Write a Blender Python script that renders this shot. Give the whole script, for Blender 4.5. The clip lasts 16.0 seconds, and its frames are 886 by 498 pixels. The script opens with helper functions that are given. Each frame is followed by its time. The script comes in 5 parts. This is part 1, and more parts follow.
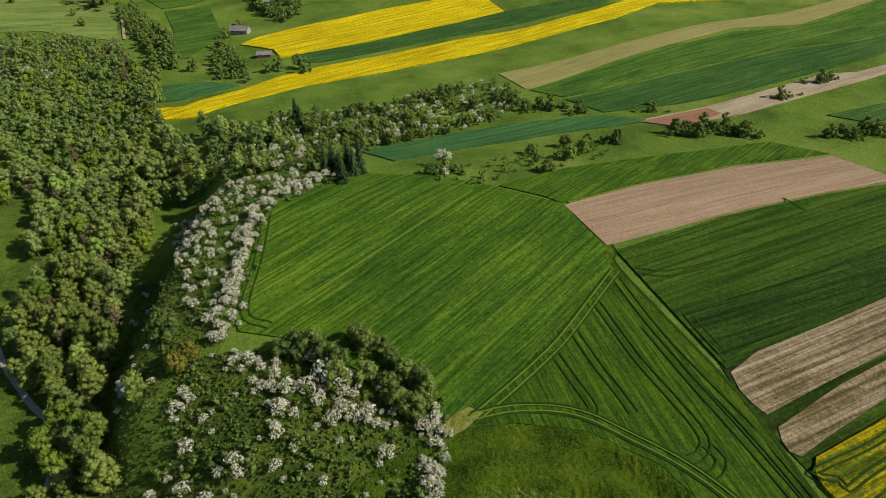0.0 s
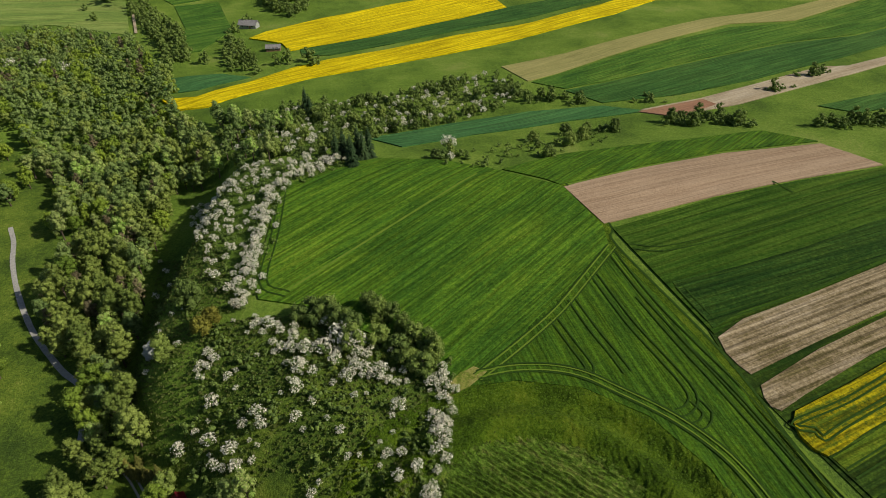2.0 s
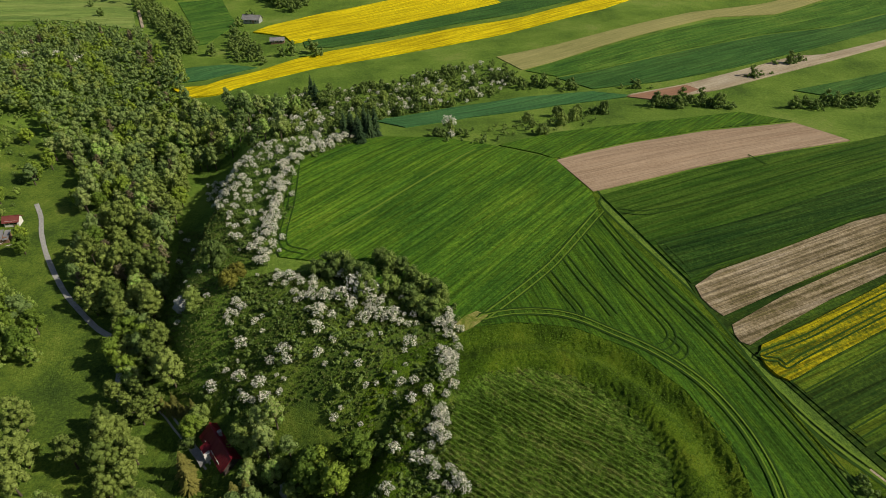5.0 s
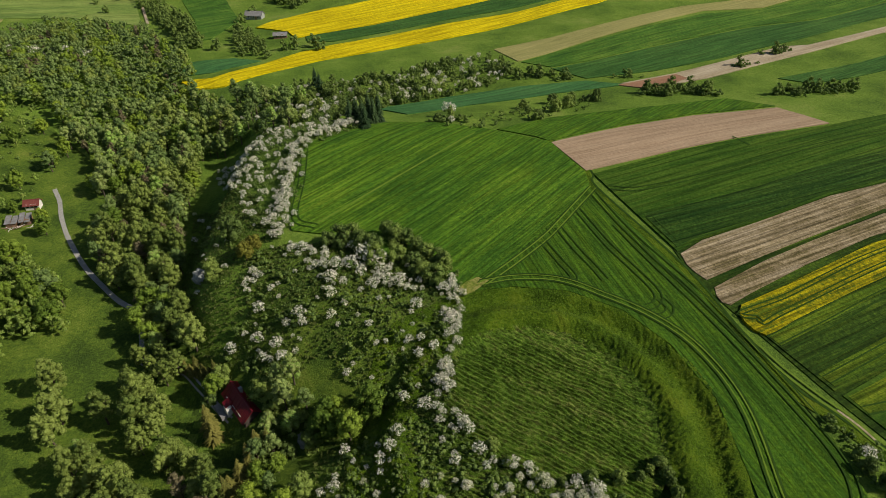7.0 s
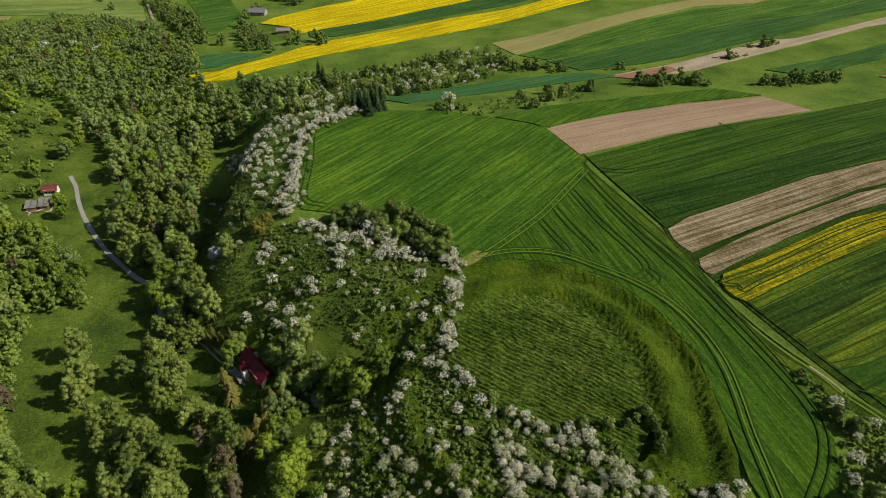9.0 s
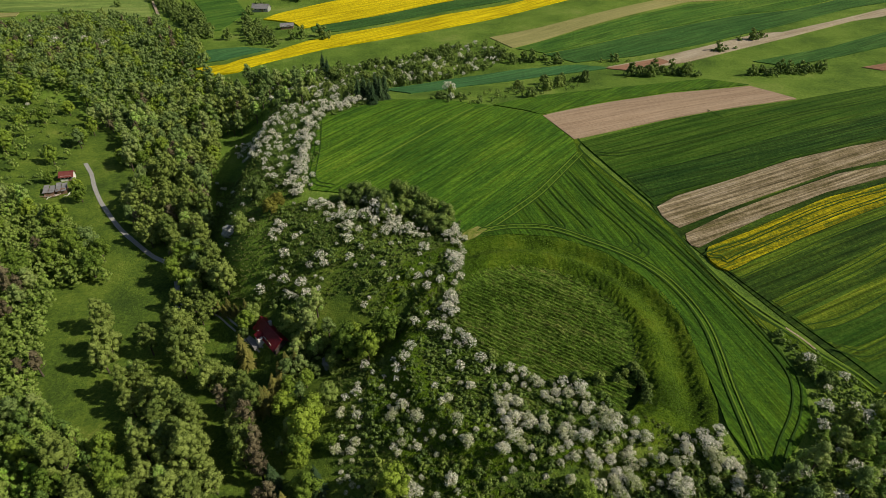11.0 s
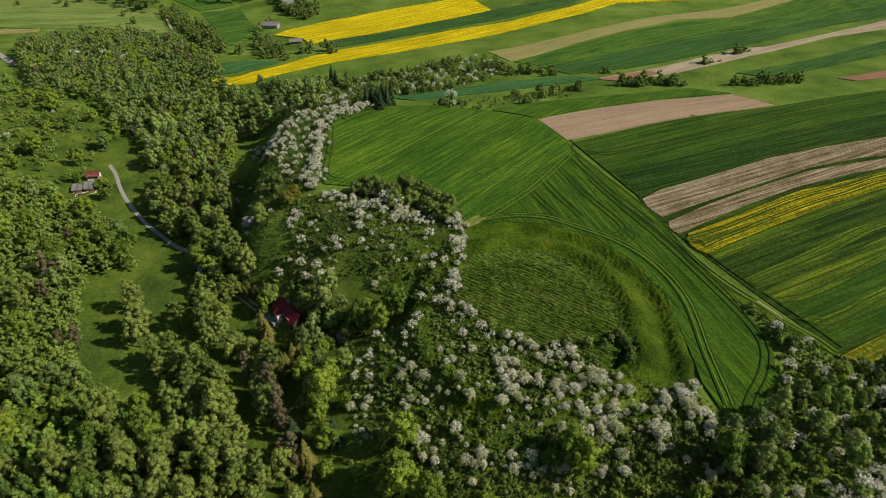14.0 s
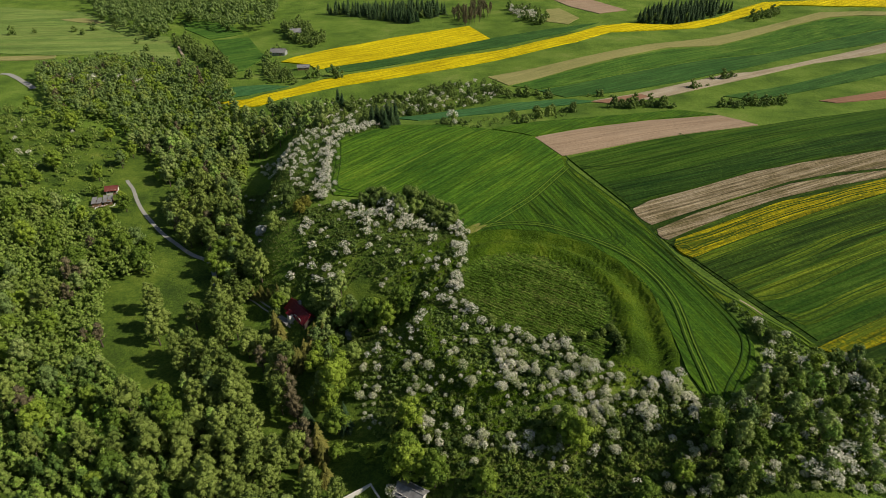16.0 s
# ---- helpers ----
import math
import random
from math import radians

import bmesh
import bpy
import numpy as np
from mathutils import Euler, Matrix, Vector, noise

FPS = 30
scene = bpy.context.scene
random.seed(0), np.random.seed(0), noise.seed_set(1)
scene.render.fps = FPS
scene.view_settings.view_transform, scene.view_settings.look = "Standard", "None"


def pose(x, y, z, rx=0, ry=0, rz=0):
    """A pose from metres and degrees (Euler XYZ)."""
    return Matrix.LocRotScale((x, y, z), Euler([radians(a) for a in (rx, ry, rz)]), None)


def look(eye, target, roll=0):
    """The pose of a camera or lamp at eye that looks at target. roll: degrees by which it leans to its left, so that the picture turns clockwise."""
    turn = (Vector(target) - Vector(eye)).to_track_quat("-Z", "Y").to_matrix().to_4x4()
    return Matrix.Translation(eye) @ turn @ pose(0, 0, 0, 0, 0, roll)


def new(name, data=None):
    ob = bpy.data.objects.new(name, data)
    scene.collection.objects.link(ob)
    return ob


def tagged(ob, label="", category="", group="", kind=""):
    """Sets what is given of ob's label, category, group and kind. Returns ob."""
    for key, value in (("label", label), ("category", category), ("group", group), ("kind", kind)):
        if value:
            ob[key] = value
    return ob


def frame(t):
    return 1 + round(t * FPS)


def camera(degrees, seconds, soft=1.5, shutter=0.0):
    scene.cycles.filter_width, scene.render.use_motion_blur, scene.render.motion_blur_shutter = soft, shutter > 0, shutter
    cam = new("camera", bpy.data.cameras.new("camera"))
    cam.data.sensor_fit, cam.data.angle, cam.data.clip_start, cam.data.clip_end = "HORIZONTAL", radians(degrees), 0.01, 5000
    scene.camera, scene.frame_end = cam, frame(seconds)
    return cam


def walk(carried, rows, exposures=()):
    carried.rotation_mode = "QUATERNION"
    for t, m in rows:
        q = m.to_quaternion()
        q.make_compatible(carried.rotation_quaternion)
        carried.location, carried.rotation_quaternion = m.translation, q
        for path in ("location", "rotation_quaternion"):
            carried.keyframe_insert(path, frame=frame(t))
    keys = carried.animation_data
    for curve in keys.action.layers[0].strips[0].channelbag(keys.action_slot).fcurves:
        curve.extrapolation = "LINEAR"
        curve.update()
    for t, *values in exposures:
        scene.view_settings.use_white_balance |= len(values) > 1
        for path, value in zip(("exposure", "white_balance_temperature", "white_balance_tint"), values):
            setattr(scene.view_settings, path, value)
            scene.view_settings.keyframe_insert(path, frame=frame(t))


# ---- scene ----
# camera and its backward flight
cam = camera(74.0, 16.0, soft=0.8)
walk(cam, [
    (0.0, look((-0.00, -0.00, 90.00), (-1.88, 122.14, 2.95), -0.17)),
    (0.5, look((-0.22, -2.20, 90.05), (-2.28, 119.94, 3.00), -0.11)),
    (1.0, look((-0.46, -4.41, 90.09), (-2.65, 117.69, 2.99), -0.07)),
    (1.5, look((-0.72, -6.65, 90.13), (-2.96, 115.44, 3.01), -0.05)),
    (2.0, look((-1.01, -8.93, 90.14), (-3.14, 113.16, 3.02), -0.02)),
    (2.5, look((-1.33, -11.21, 90.13), (-3.26, 110.89, 3.02), 0.01)),
    (3.0, look((-1.69, -13.53, 90.08), (-3.38, 108.65, 3.08), 0.04)),
    (3.5, look((-2.05, -15.91, 90.02), (-3.46, 106.33, 3.11), 0.07)),
    (4.0, look((-2.40, -18.37, 89.94), (-3.49, 103.93, 3.10), 0.10)),
    (6.5, look((-3.94, -31.63, 89.66), (-3.89, 90.87, 3.10), 0.02)),
    (7.0, look((-4.24, -34.18, 89.66), (-4.04, 88.28, 3.03), -0.05)),
    (7.5, look((-4.52, -36.68, 89.70), (-4.16, 85.77, 3.07), -0.08)),
    (8.0, look((-4.76, -39.14, 89.78), (-4.30, 83.33, 3.17), -0.08)),
    (8.5, look((-4.98, -41.59, 89.84), (-4.39, 80.87, 3.24), -0.07)),
    (9.0, look((-5.18, -44.06, 89.89), (-4.44, 78.41, 3.28), -0.06)),
    (11.5, look((-6.35, -56.46, 89.95), (-5.10, 66.03, 3.38), -0.06)),
    (12.0, look((-6.55, -58.96, 89.93), (-5.26, 63.66, 3.53), -0.02)),
    (12.5, look((-6.74, -61.44, 89.94), (-5.42, 61.50, 4.01), 0.01)),
    (13.0, look((-6.94, -63.93, 89.99), (-5.59, 59.61, 4.93), 0.02)),
    (13.5, look((-7.17, -66.43, 90.05), (-5.77, 57.93, 6.19), 0.05)),
    (14.0, look((-7.41, -68.97, 90.11), (-5.94, 56.38, 7.73), 0.07)),
    (14.5, look((-7.67, -71.58, 90.15), (-6.09, 54.76, 9.31), 0.13)),
    (15.0, look((-7.92, -74.32, 90.16), (-6.28, 52.94, 10.78), 0.19)),
    (15.5, look((-8.18, -77.16, 90.17), (-6.53, 50.99, 12.23), 0.19)),
    (16.0, look((-8.42, -80.00, 90.21), (-6.73, 49.07, 13.81), 0.18)),
])

# ---- sky, sun, exposure ----
SUN_UP, SUN_FROM = radians(38), (1.0, -0.2)
world = bpy.data.worlds.new("sky")
scene.world = world
world.use_nodes = True
sky = world.node_tree.nodes.new("ShaderNodeTexSky")
sky.sky_type, sky.sun_disc = "NISHITA", False
sky.sun_elevation, sky.sun_rotation = SUN_UP, math.atan2(SUN_FROM[0], SUN_FROM[1])
sky.air_density, sky.dust_density = 1.2, 1.5
back = world.node_tree.nodes["Background"]
world.node_tree.links.new(sky.outputs[0], back.inputs[0])
back.inputs[1].default_value = 0.048
lamp = bpy.data.lights.new("sun", "SUN")
lamp.energy, lamp.angle, lamp.color = 4.25, radians(0.6), (1.0, 0.89, 0.72)
sun = new("sun", lamp)
away = Vector((SUN_FROM[0], SUN_FROM[1], 0)).normalized() * math.cos(SUN_UP)
sun.matrix_basis = look((away.x, away.y, math.sin(SUN_UP)), (0, 0, 0))
scene.view_settings.exposure = 0.06

# ---- materials ----
def nodes_of(name, rough=0.9):
    m = bpy.data.materials.new(name)
    m.use_nodes = True
    t = m.node_tree
    p = t.nodes["Principled BSDF"]
    p.inputs["Roughness"].default_value = rough
    p.inputs["Specular IOR Level"].default_value = 0.25 if rough < 0.95 else 0.08
    return m, t, p


def noise_of(t, vector, scale, detail=4.0, rough=0.6):
    n = t.nodes.new("ShaderNodeTexNoise")
    n.inputs["Scale"].default_value, n.inputs["Detail"].default_value = scale, detail
    n.inputs["Roughness"].default_value = rough
    t.links.new(vector, n.inputs["Vector"])
    return n.outputs["Fac"]


def ramp_of(t, value, stops):
    r = t.nodes.new("ShaderNodeValToRGB")
    while len(r.color_ramp.elements) < len(stops):
        r.color_ramp.elements.new(0.5)
    for e, (at, c) in zip(r.color_ramp.elements, stops):
        e.position, e.color = at, (*c, 1)
    t.links.new(value, r.inputs[0])
    return r.outputs[0]


def mix_of(t, fac, a, b, mode="MIX"):
    n = t.nodes.new("ShaderNodeMix")
    n.data_type, n.blend_type = "RGBA", mode
    for socket, value in ((n.inputs[0], fac), (n.inputs[6], a), (n.inputs[7], b)):
        if isinstance(value, (int, float)):
            socket.default_value = value
        elif isinstance(value, tuple):
            socket.default_value = (*value, 1)
        else:
            t.links.new(value, socket)
    return n.outputs[2]


def bump_of(t, p, height, strength, distance):
    n = t.nodes.new("ShaderNodeBump")
    n.inputs["Strength"].default_value, n.inputs["Distance"].default_value = strength, distance
    t.links.new(height, n.inputs["Height"])
    t.links.new(n.outputs[0], p.inputs["Normal"])


def place_of(t, turn=0.0, stretch=(1, 1, 1)):
    g = t.nodes.new("ShaderNodeNewGeometry")
    m = t.nodes.new("ShaderNodeMapping")
    m.vector_type = "TEXTURE"
    m.inputs["Rotation"].default_value[2] = radians(turn)
    m.inputs["Scale"].default_value = stretch
    t.links.new(g.outputs["Position"], m.inputs["Vector"])
    return m.outputs[0]


def tight(stops, k):
    return [(0.5 + (at - 0.5) * k, c) for at, c in stops]


def grass_material(name, stops, fine=2.2, coarse=0.045, relief=0.25):
    """Grass: a ramp over patches and tufts."""
    m, t, p = nodes_of(name, 0.95)
    at = place_of(t)
    patches, tufts = noise_of(t, at, coarse, 5), noise_of(t, at, fine, 5, 0.7)
    mixed = mix_of(t, 0.45, patches, tufts)
    blades = noise_of(t, at, fine * 2.6, 3, 0.7)
    colour = ramp_of(t, mixed, tight(stops, 0.55))
    colour = mix_of(t, 1.0, colour, ramp_of(t, blades, [(0.34, (0.66, 0.66, 0.66)), (0.66, (1.24, 1.24, 1.24))]), "MULTIPLY")
    t.links.new(colour, p.inputs["Base Color"])
    bump_of(t, p, mix_of(t, 0.4, tufts, blades), 1.0, relief)
    return m


def row_material(name, stops, turn, row=1.2, band=9.0, coarse=0.03, relief=0.3, tufts=0.36, lines=0.0, deep=0.3, even=0.5, run=38.0, crisp=1.0):
    """Crop or tilled soil with rows: turn is the rows' direction in degrees from x; lines: metres between drill lines; run: length of the finest streaks; crisp: their contrast."""
    m, t, p = nodes_of(name, 0.95)
    rows = noise_of(t, place_of(t, turn, (60, row, 1)), 1.0, 3, 0.6)
    bands = noise_of(t, place_of(t, turn, (160, band, 1)), 1.0, 2, 0.5)
    flat = place_of(t)
    patches, grain = noise_of(t, flat, coarse, 4), noise_of(t, flat, 1.1, 6, 0.75)
    a = mix_of(t, 0.42, rows, bands)
    a = mix_of(t, 0.25, a, patches)
    a = mix_of(t, tufts, a, grain)
    colour = ramp_of(t, a, tight(stops, even))
    if lines:
        w = t.nodes.new("ShaderNodeTexWave")
        w.bands_direction = "Y"
        w.inputs["Scale"].default_value = 0.314 / lines
        w.inputs["Distortion"].default_value, w.inputs["Detail"].default_value = 0.9, 2.0
        w.inputs["Detail Scale"].default_value = 0.5
        t.links.new(place_of(t, turn, (1, 1, 1)), w.inputs["Vector"])
        thin = ramp_of(t, w.outputs["Fac"], [(0.02, (1 - deep,) * 3), (0.30, (1, 1, 1))])
        colour = mix_of(t, mix_of(t, 0.5, patches, bands), colour, mix_of(t, 1.0, colour, thin, "MULTIPLY"))
    drill = noise_of(t, place_of(t, turn, (run, 0.46, 1)), 1.0, 2, 0.6)
    blades = noise_of(t, flat, 2.4, 4, 0.75)
    colour = mix_of(t, 1.0, colour, ramp_of(t, drill, [(0.36, (1 - 0.36 * crisp,) * 3), (0.64, (1 + 0.30 * crisp,) * 3)]), "MULTIPLY")
    colour = mix_of(t, 1.0, colour, ramp_of(t, blades, [(0.36, (1 - 0.30 * crisp,) * 3), (0.64, (1 + 0.28 * crisp,) * 3)]), "MULTIPLY")
    t.links.new(colour, p.inputs["Base Color"])
    bump_of(t, p, mix_of(t, 0.5, mix_of(t, 0.5, rows, drill), blades), 1.0, relief)
    return m


def leaf_material(name, stops, clear=0.3, gloss=0.55):
    """Leaves: varied by tree, by clump and by place, with light coming through."""
    m, t, p = nodes_of(name, gloss)
    info, geo = t.nodes.new("ShaderNodeObjectInfo"), t.nodes.new("ShaderNodeNewGeometry")
    wide = noise_of(t, geo.outputs["Position"], 0.11, 2)
    a = mix_of(t, 0.30, info.outputs["Random"], geo.outputs["Random Per Island"])
    a = mix_of(t, 0.35, a, wide)
    tint = 1.0 if name == "petal" else 1.3
    colour = ramp_of(t, a, [(at, (c[0], c[1], c[2] * tint)) for at, c in stops])
    grain = noise_of(t, geo.outputs["Position"], 3.2, 3, 0.7)
    colour = mix_of(t, 1.0, colour, ramp_of(t, grain, [(0.34, (0.74, 0.74, 0.74)), (0.64, (1.34, 1.34, 1.34))]), "MULTIPLY")
    bump_of(t, p, grain, 0.8, 0.22)
    p.inputs["Specular IOR Level"].default_value = 0.12
    t.links.new(colour, p.inputs["Base Color"])
    thin = t.nodes.new("ShaderNodeBsdfTranslucent")
    t.links.new(colour, thin.inputs[0])
    both = t.nodes.new("ShaderNodeMixShader")
    both.inputs[0].default_value = clear
    t.links.new(p.outputs[0], both.inputs[1])
    t.links.new(thin.outputs[0], both.inputs[2])
    t.links.new(both.outputs[0], t.nodes["Material Output"].inputs[0])
    return m


def plain_material(name, a, b, scale=1.5, rough=0.8, relief=0.03, metal=0.0):
    m, t, p = nodes_of(name, rough)
    at = place_of(t)
    n = noise_of(t, at, scale, 6, 0.65)
    t.links.new(ramp_of(t, n, [(0.3, a), (0.7, b)]), p.inputs["Base Color"])
    p.inputs["Metallic"].default_value = metal
    bump_of(t, p, n, 0.6, relief)
    return m


# MEADOW's blue is raised to stand in for haze over the far slopes
MEADOW = grass_material("meadow", [(0.30, (0.066, 0.120, 0.020)), (0.48, (0.114, 0.197, 0.027)), (0.62, (0.162, 0.252, 0.038)), (0.75, (0.210, 0.263, 0.067))], 1.6, 0.05, 0.35)
ROUGH = grass_material("rough_grass", [(0.30, (0.032, 0.066, 0.006)), (0.45, (0.066, 0.129, 0.009)), (0.58, (0.113, 0.195, 0.013)), (0.75, (0.165, 0.229, 0.019))], 2.6, 0.12, 1.0)
TUSSOCK = row_material("tussock", [(0.30, (0.041, 0.079, 0.010)), (0.45, (0.068, 0.130, 0.013)), (0.58, (0.101, 0.161, 0.024)), (0.75, (0.154, 0.185, 0.043))], -33, 0.9, 3.0, 0.06, 0.9, 0.5, even=0.40, run=1.3, crisp=1.4)
WHEAT = row_material("wheat", [(0.30, (0.026, 0.075, 0.009)), (0.45, (0.047, 0.116, 0.011)), (0.58, (0.083, 0.169, 0.013)), (0.72, (0.140, 0.227, 0.020))], 48, 1.1, 5.0, lines=2.3, deep=0.3, even=0.54)
WHEAT_SIDE = row_material("wheat_side", [(0.30, (0.021, 0.059, 0.005)), (0.45, (0.037, 0.092, 0.009)), (0.58, (0.065, 0.135, 0.009)), (0.72, (0.110, 0.180, 0.014))], -73, 0.9, 4.0, lines=2.0, deep=0.28, even=0.72)
WHEAT_EAST = row_material("wheat_east", [(0.30, (0.012, 0.036, 0.005)), (0.48, (0.027, 0.056, 0.008)), (0.62, (0.052, 0.100, 0.010)), (0.75, (0.098, 0.145, 0.014))], 24, 1.0, 5.0, lines=2.6, deep=0.6, even=0.46, crisp=0.75)
WHEAT_MID = row_material("wheat_mid", [(0.30, (0.015, 0.053, 0.006)), (0.48, (0.034, 0.082, 0.008)), (0.62, (0.061, 0.120, 0.013)), (0.75, (0.090, 0.150, 0.016))], 24, 1.0, 4.0, lines=2.6, deep=0.5, even=0.56, crisp=0.6)
WHEAT_DEEP = row_material("wheat_deep", [(0.30, (0.011, 0.036, 0.006)), (0.48, (0.022, 0.058, 0.009)), (0.62, (0.040, 0.086, 0.012)), (0.75, (0.066, 0.116, 0.015))], 21, 1.0, 4.0, lines=2.6, deep=0.5, even=0.46)
WHEAT_LIGHT = row_material("wheat_light", [(0.30, (0.036, 0.075, 0.007)), (0.48, (0.068, 0.118, 0.009)), (0.62, (0.112, 0.165, 0.012)), (0.75, (0.160, 0.205, 0.016))], 24, 1.0, 3.0, lines=2.6, deep=0.5, even=0.46)
VALLEY = grass_material("valley_grass", [(0.30, (0.046, 0.085, 0.016)), (0.48, (0.085, 0.144, 0.021)), (0.62, (0.129, 0.195, 0.026)), (0.75, (0.183, 0.232, 0.044))], 1.4, 0.09, 0.5)
WHEAT_FAR = row_material("wheat_far", [(0.30, (0.030, 0.090, 0.016)), (0.48, (0.059, 0.140, 0.020)), (0.62, (0.102, 0.193, 0.027)), (0.75, (0.144, 0.227, 0.038))], 30, 2.5, 10.0)
RYE_BLUE = row_material("rye_blue", [(0.30, (0.033, 0.106, 0.034)), (0.5, (0.050, 0.144, 0.047)), (0.7, (0.073, 0.181, 0.055))], 28, 2.5, 10.0)
TEAL_CROP = row_material("rye", [(0.30, (0.027, 0.084, 0.019)), (0.5, (0.047, 0.119, 0.026)), (0.7, (0.076, 0.159, 0.033))], 28, 2.5, 10.0)
RAPE = row_material("rape", [(0.30, (0.42, 0.335, 0.004)), (0.5, (0.62, 0.505, 0.005)), (0.7, (0.75, 0.63, 0.01))], 33, 1.6, 8.0, 0.03, 0.25, lines=5.0, deep=0.35)
RAPE_EAST = row_material("rape_east", [(0.36, (0.072, 0.107, 0.008)), (0.47, (0.215, 0.207, 0.006)), (0.56, (0.359, 0.314, 0.006)), (0.7, (0.445, 0.396, 0.008))], 25, 0.9, 3.0, 0.05, 0.3, lines=2.2, deep=0.5)
SOIL = row_material("bare_soil", [(0.30, (0.257, 0.180, 0.119)), (0.5, (0.342, 0.252, 0.171)), (0.7, (0.408, 0.309, 0.218))], 22, 1.5, 6.0, 0.06, crisp=0.45, even=0.7)
STUBBLE = row_material("stubble", [(0.34, (0.108, 0.094, 0.039)), (0.46, (0.202, 0.163, 0.094)), (0.56, (0.288, 0.238, 0.152)), (0.7, (0.374, 0.316, 0.223))], 24, 0.7, 2.6, 0.12, 0.2, 0.3, lines=1.9, deep=0.5)
PALE_CROP = row_material("pale_crop", [(0.30, (0.20, 0.21, 0.07)), (0.5, (0.29, 0.28, 0.105)), (0.7, (0.36, 0.34, 0.14))], 33, 2.0, 8.0, crisp=0.45, even=0.7)
SANDY = row_material("sandy", [(0.30, (0.27, 0.21, 0.13)), (0.5, (0.40, 0.34, 0.24)), (0.7, (0.50, 0.44, 0.34))], 28, 1.2, 4.0, 0.08, crisp=0.45, even=0.7)
RED_SOIL = row_material("red_soil", [(0.30, (0.25, 0.135, 0.085)), (0.7, (0.34, 0.20, 0.13))], 20, 1.5, 6.0, crisp=0.45, even=0.7)
GRAVEL = plain_material("gravel", (0.26, 0.26, 0.25), (0.42, 0.42, 0.40), 2.0, 0.95)
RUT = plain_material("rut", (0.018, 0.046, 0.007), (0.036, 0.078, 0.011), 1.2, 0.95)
RUT_PALE = plain_material("pale_rut", (0.092, 0.172, 0.017), (0.145, 0.220, 0.028), 0.5, 0.95)
BARK = plain_material("bark", (0.055, 0.042, 0.030), (0.13, 0.105, 0.08), 5.0)
LEAF_BRIGHT = leaf_material("leaf_bright", [(0.25, (0.104, 0.175, 0.020)), (0.5, (0.189, 0.281, 0.030)), (0.75, (0.282, 0.380, 0.037))])
# LEAF_WOOD has a little blue added as painted distance haze
LEAF_WOOD = leaf_material("leaf_wood", [(0.25, (0.138, 0.215, 0.051)), (0.45, (0.222, 0.314, 0.072)), (0.6, (0.327, 0.389, 0.099)), (0.78, (0.293, 0.492, 0.072))])
LEAF_YOUNG = leaf_material("leaf_young", [(0.25, (0.099, 0.177, 0.031)), (0.45, (0.168, 0.266, 0.042)), (0.6, (0.262, 0.342, 0.061)), (0.78, (0.262, 0.460, 0.047))])
LEAF_WILLOW = leaf_material("leaf_willow", [(0.25, (0.126, 0.185, 0.032)), (0.5, (0.202, 0.268, 0.045)), (0.75, (0.268, 0.343, 0.064))])
LEAF_BROWN = leaf_material("leaf_brown", [(0.25, (0.131, 0.115, 0.050)), (0.5, (0.184, 0.158, 0.071)), (0.75, (0.223, 0.201, 0.087))])
LEAF_SHRUB = leaf_material("leaf_shrub", [(0.25, (0.094, 0.158, 0.034)), (0.5, (0.184, 0.269, 0.049)), (0.75, (0.334, 0.422, 0.069))])
NEEDLE = leaf_material("needle", [(0.25, (0.019, 0.045, 0.013)), (0.75, (0.049, 0.087, 0.024))], 0.1)
NEEDLE_GOLD = leaf_material("needle_gold", [(0.25, (0.094, 0.102, 0.018)), (0.75, (0.209, 0.198, 0.037))], 0.15)
PETAL = leaf_material("petal", [(0.25, (0.54, 0.57, 0.36)), (0.5, (0.70, 0.70, 0.55)), (0.75, (0.82, 0.80, 0.72))], 0.35)
ROOF_RED = plain_material("red_sheet_roof", (0.120, 0.008, 0.014), (0.176, 0.014, 0.021), 1.0, 0.45, 0.01)
ROOF_GREY = plain_material("grey_roof", (0.16, 0.16, 0.165), (0.28, 0.28, 0.29), 1.2, 0.8)
PLASTER = plain_material("plaster", (0.62, 0.61, 0.58), (0.76, 0.75, 0.72), 0.8, 0.9)
TIMBER = plain_material("timber", (0.16, 0.10, 0.07), (0.30, 0.19, 0.13), 1.5, 0.9)
GLASS_DARK = plain_material("window_glass", (0.03, 0.035, 0.04), (0.05, 0.055, 0.06), 1.0, 0.1, 0.0)
ROCK = plain_material("limestone", (0.20, 0.22, 0.21), (0.38, 0.40, 0.39), 1.3, 0.95, 0.15)
LEAF_WEED = leaf_material("leaf_weed", [(0.25, (0.029, 0.059, 0.010)), (0.45, (0.051, 0.091, 0.012)), (0.6, (0.078, 0.120, 0.016)), (0.8, (0.113, 0.135, 0.028))], 0.3)
LEAF_NETTLE = leaf_material("leaf_nettle", [(0.25, (0.047, 0.104, 0.010)), (0.5, (0.085, 0.167, 0.013)), (0.8, (0.151, 0.238, 0.020))], 0.3)
LEAF_BANK = leaf_material("leaf_bank", [(0.25, (0.054, 0.096, 0.010)), (0.5, (0.096, 0.150, 0.015)), (0.8, (0.154, 0.196, 0.028))], 0.3)
TIMBER_DARK = plain_material("dark_timber", (0.05, 0.04, 0.035), (0.10, 0.08, 0.07), 1.5, 0.9)
ROOF_BROWN = plain_material("brown_red_roof", (0.14, 0.035, 0.03), (0.22, 0.07, 0.06), 1.0, 0.7)
LEAF_THICKET = leaf_material("leaf_thicket", [(0.25, (0.103, 0.160, 0.033)), (0.5, (0.169, 0.244, 0.045)), (0.75, (0.256, 0.338, 0.060))])
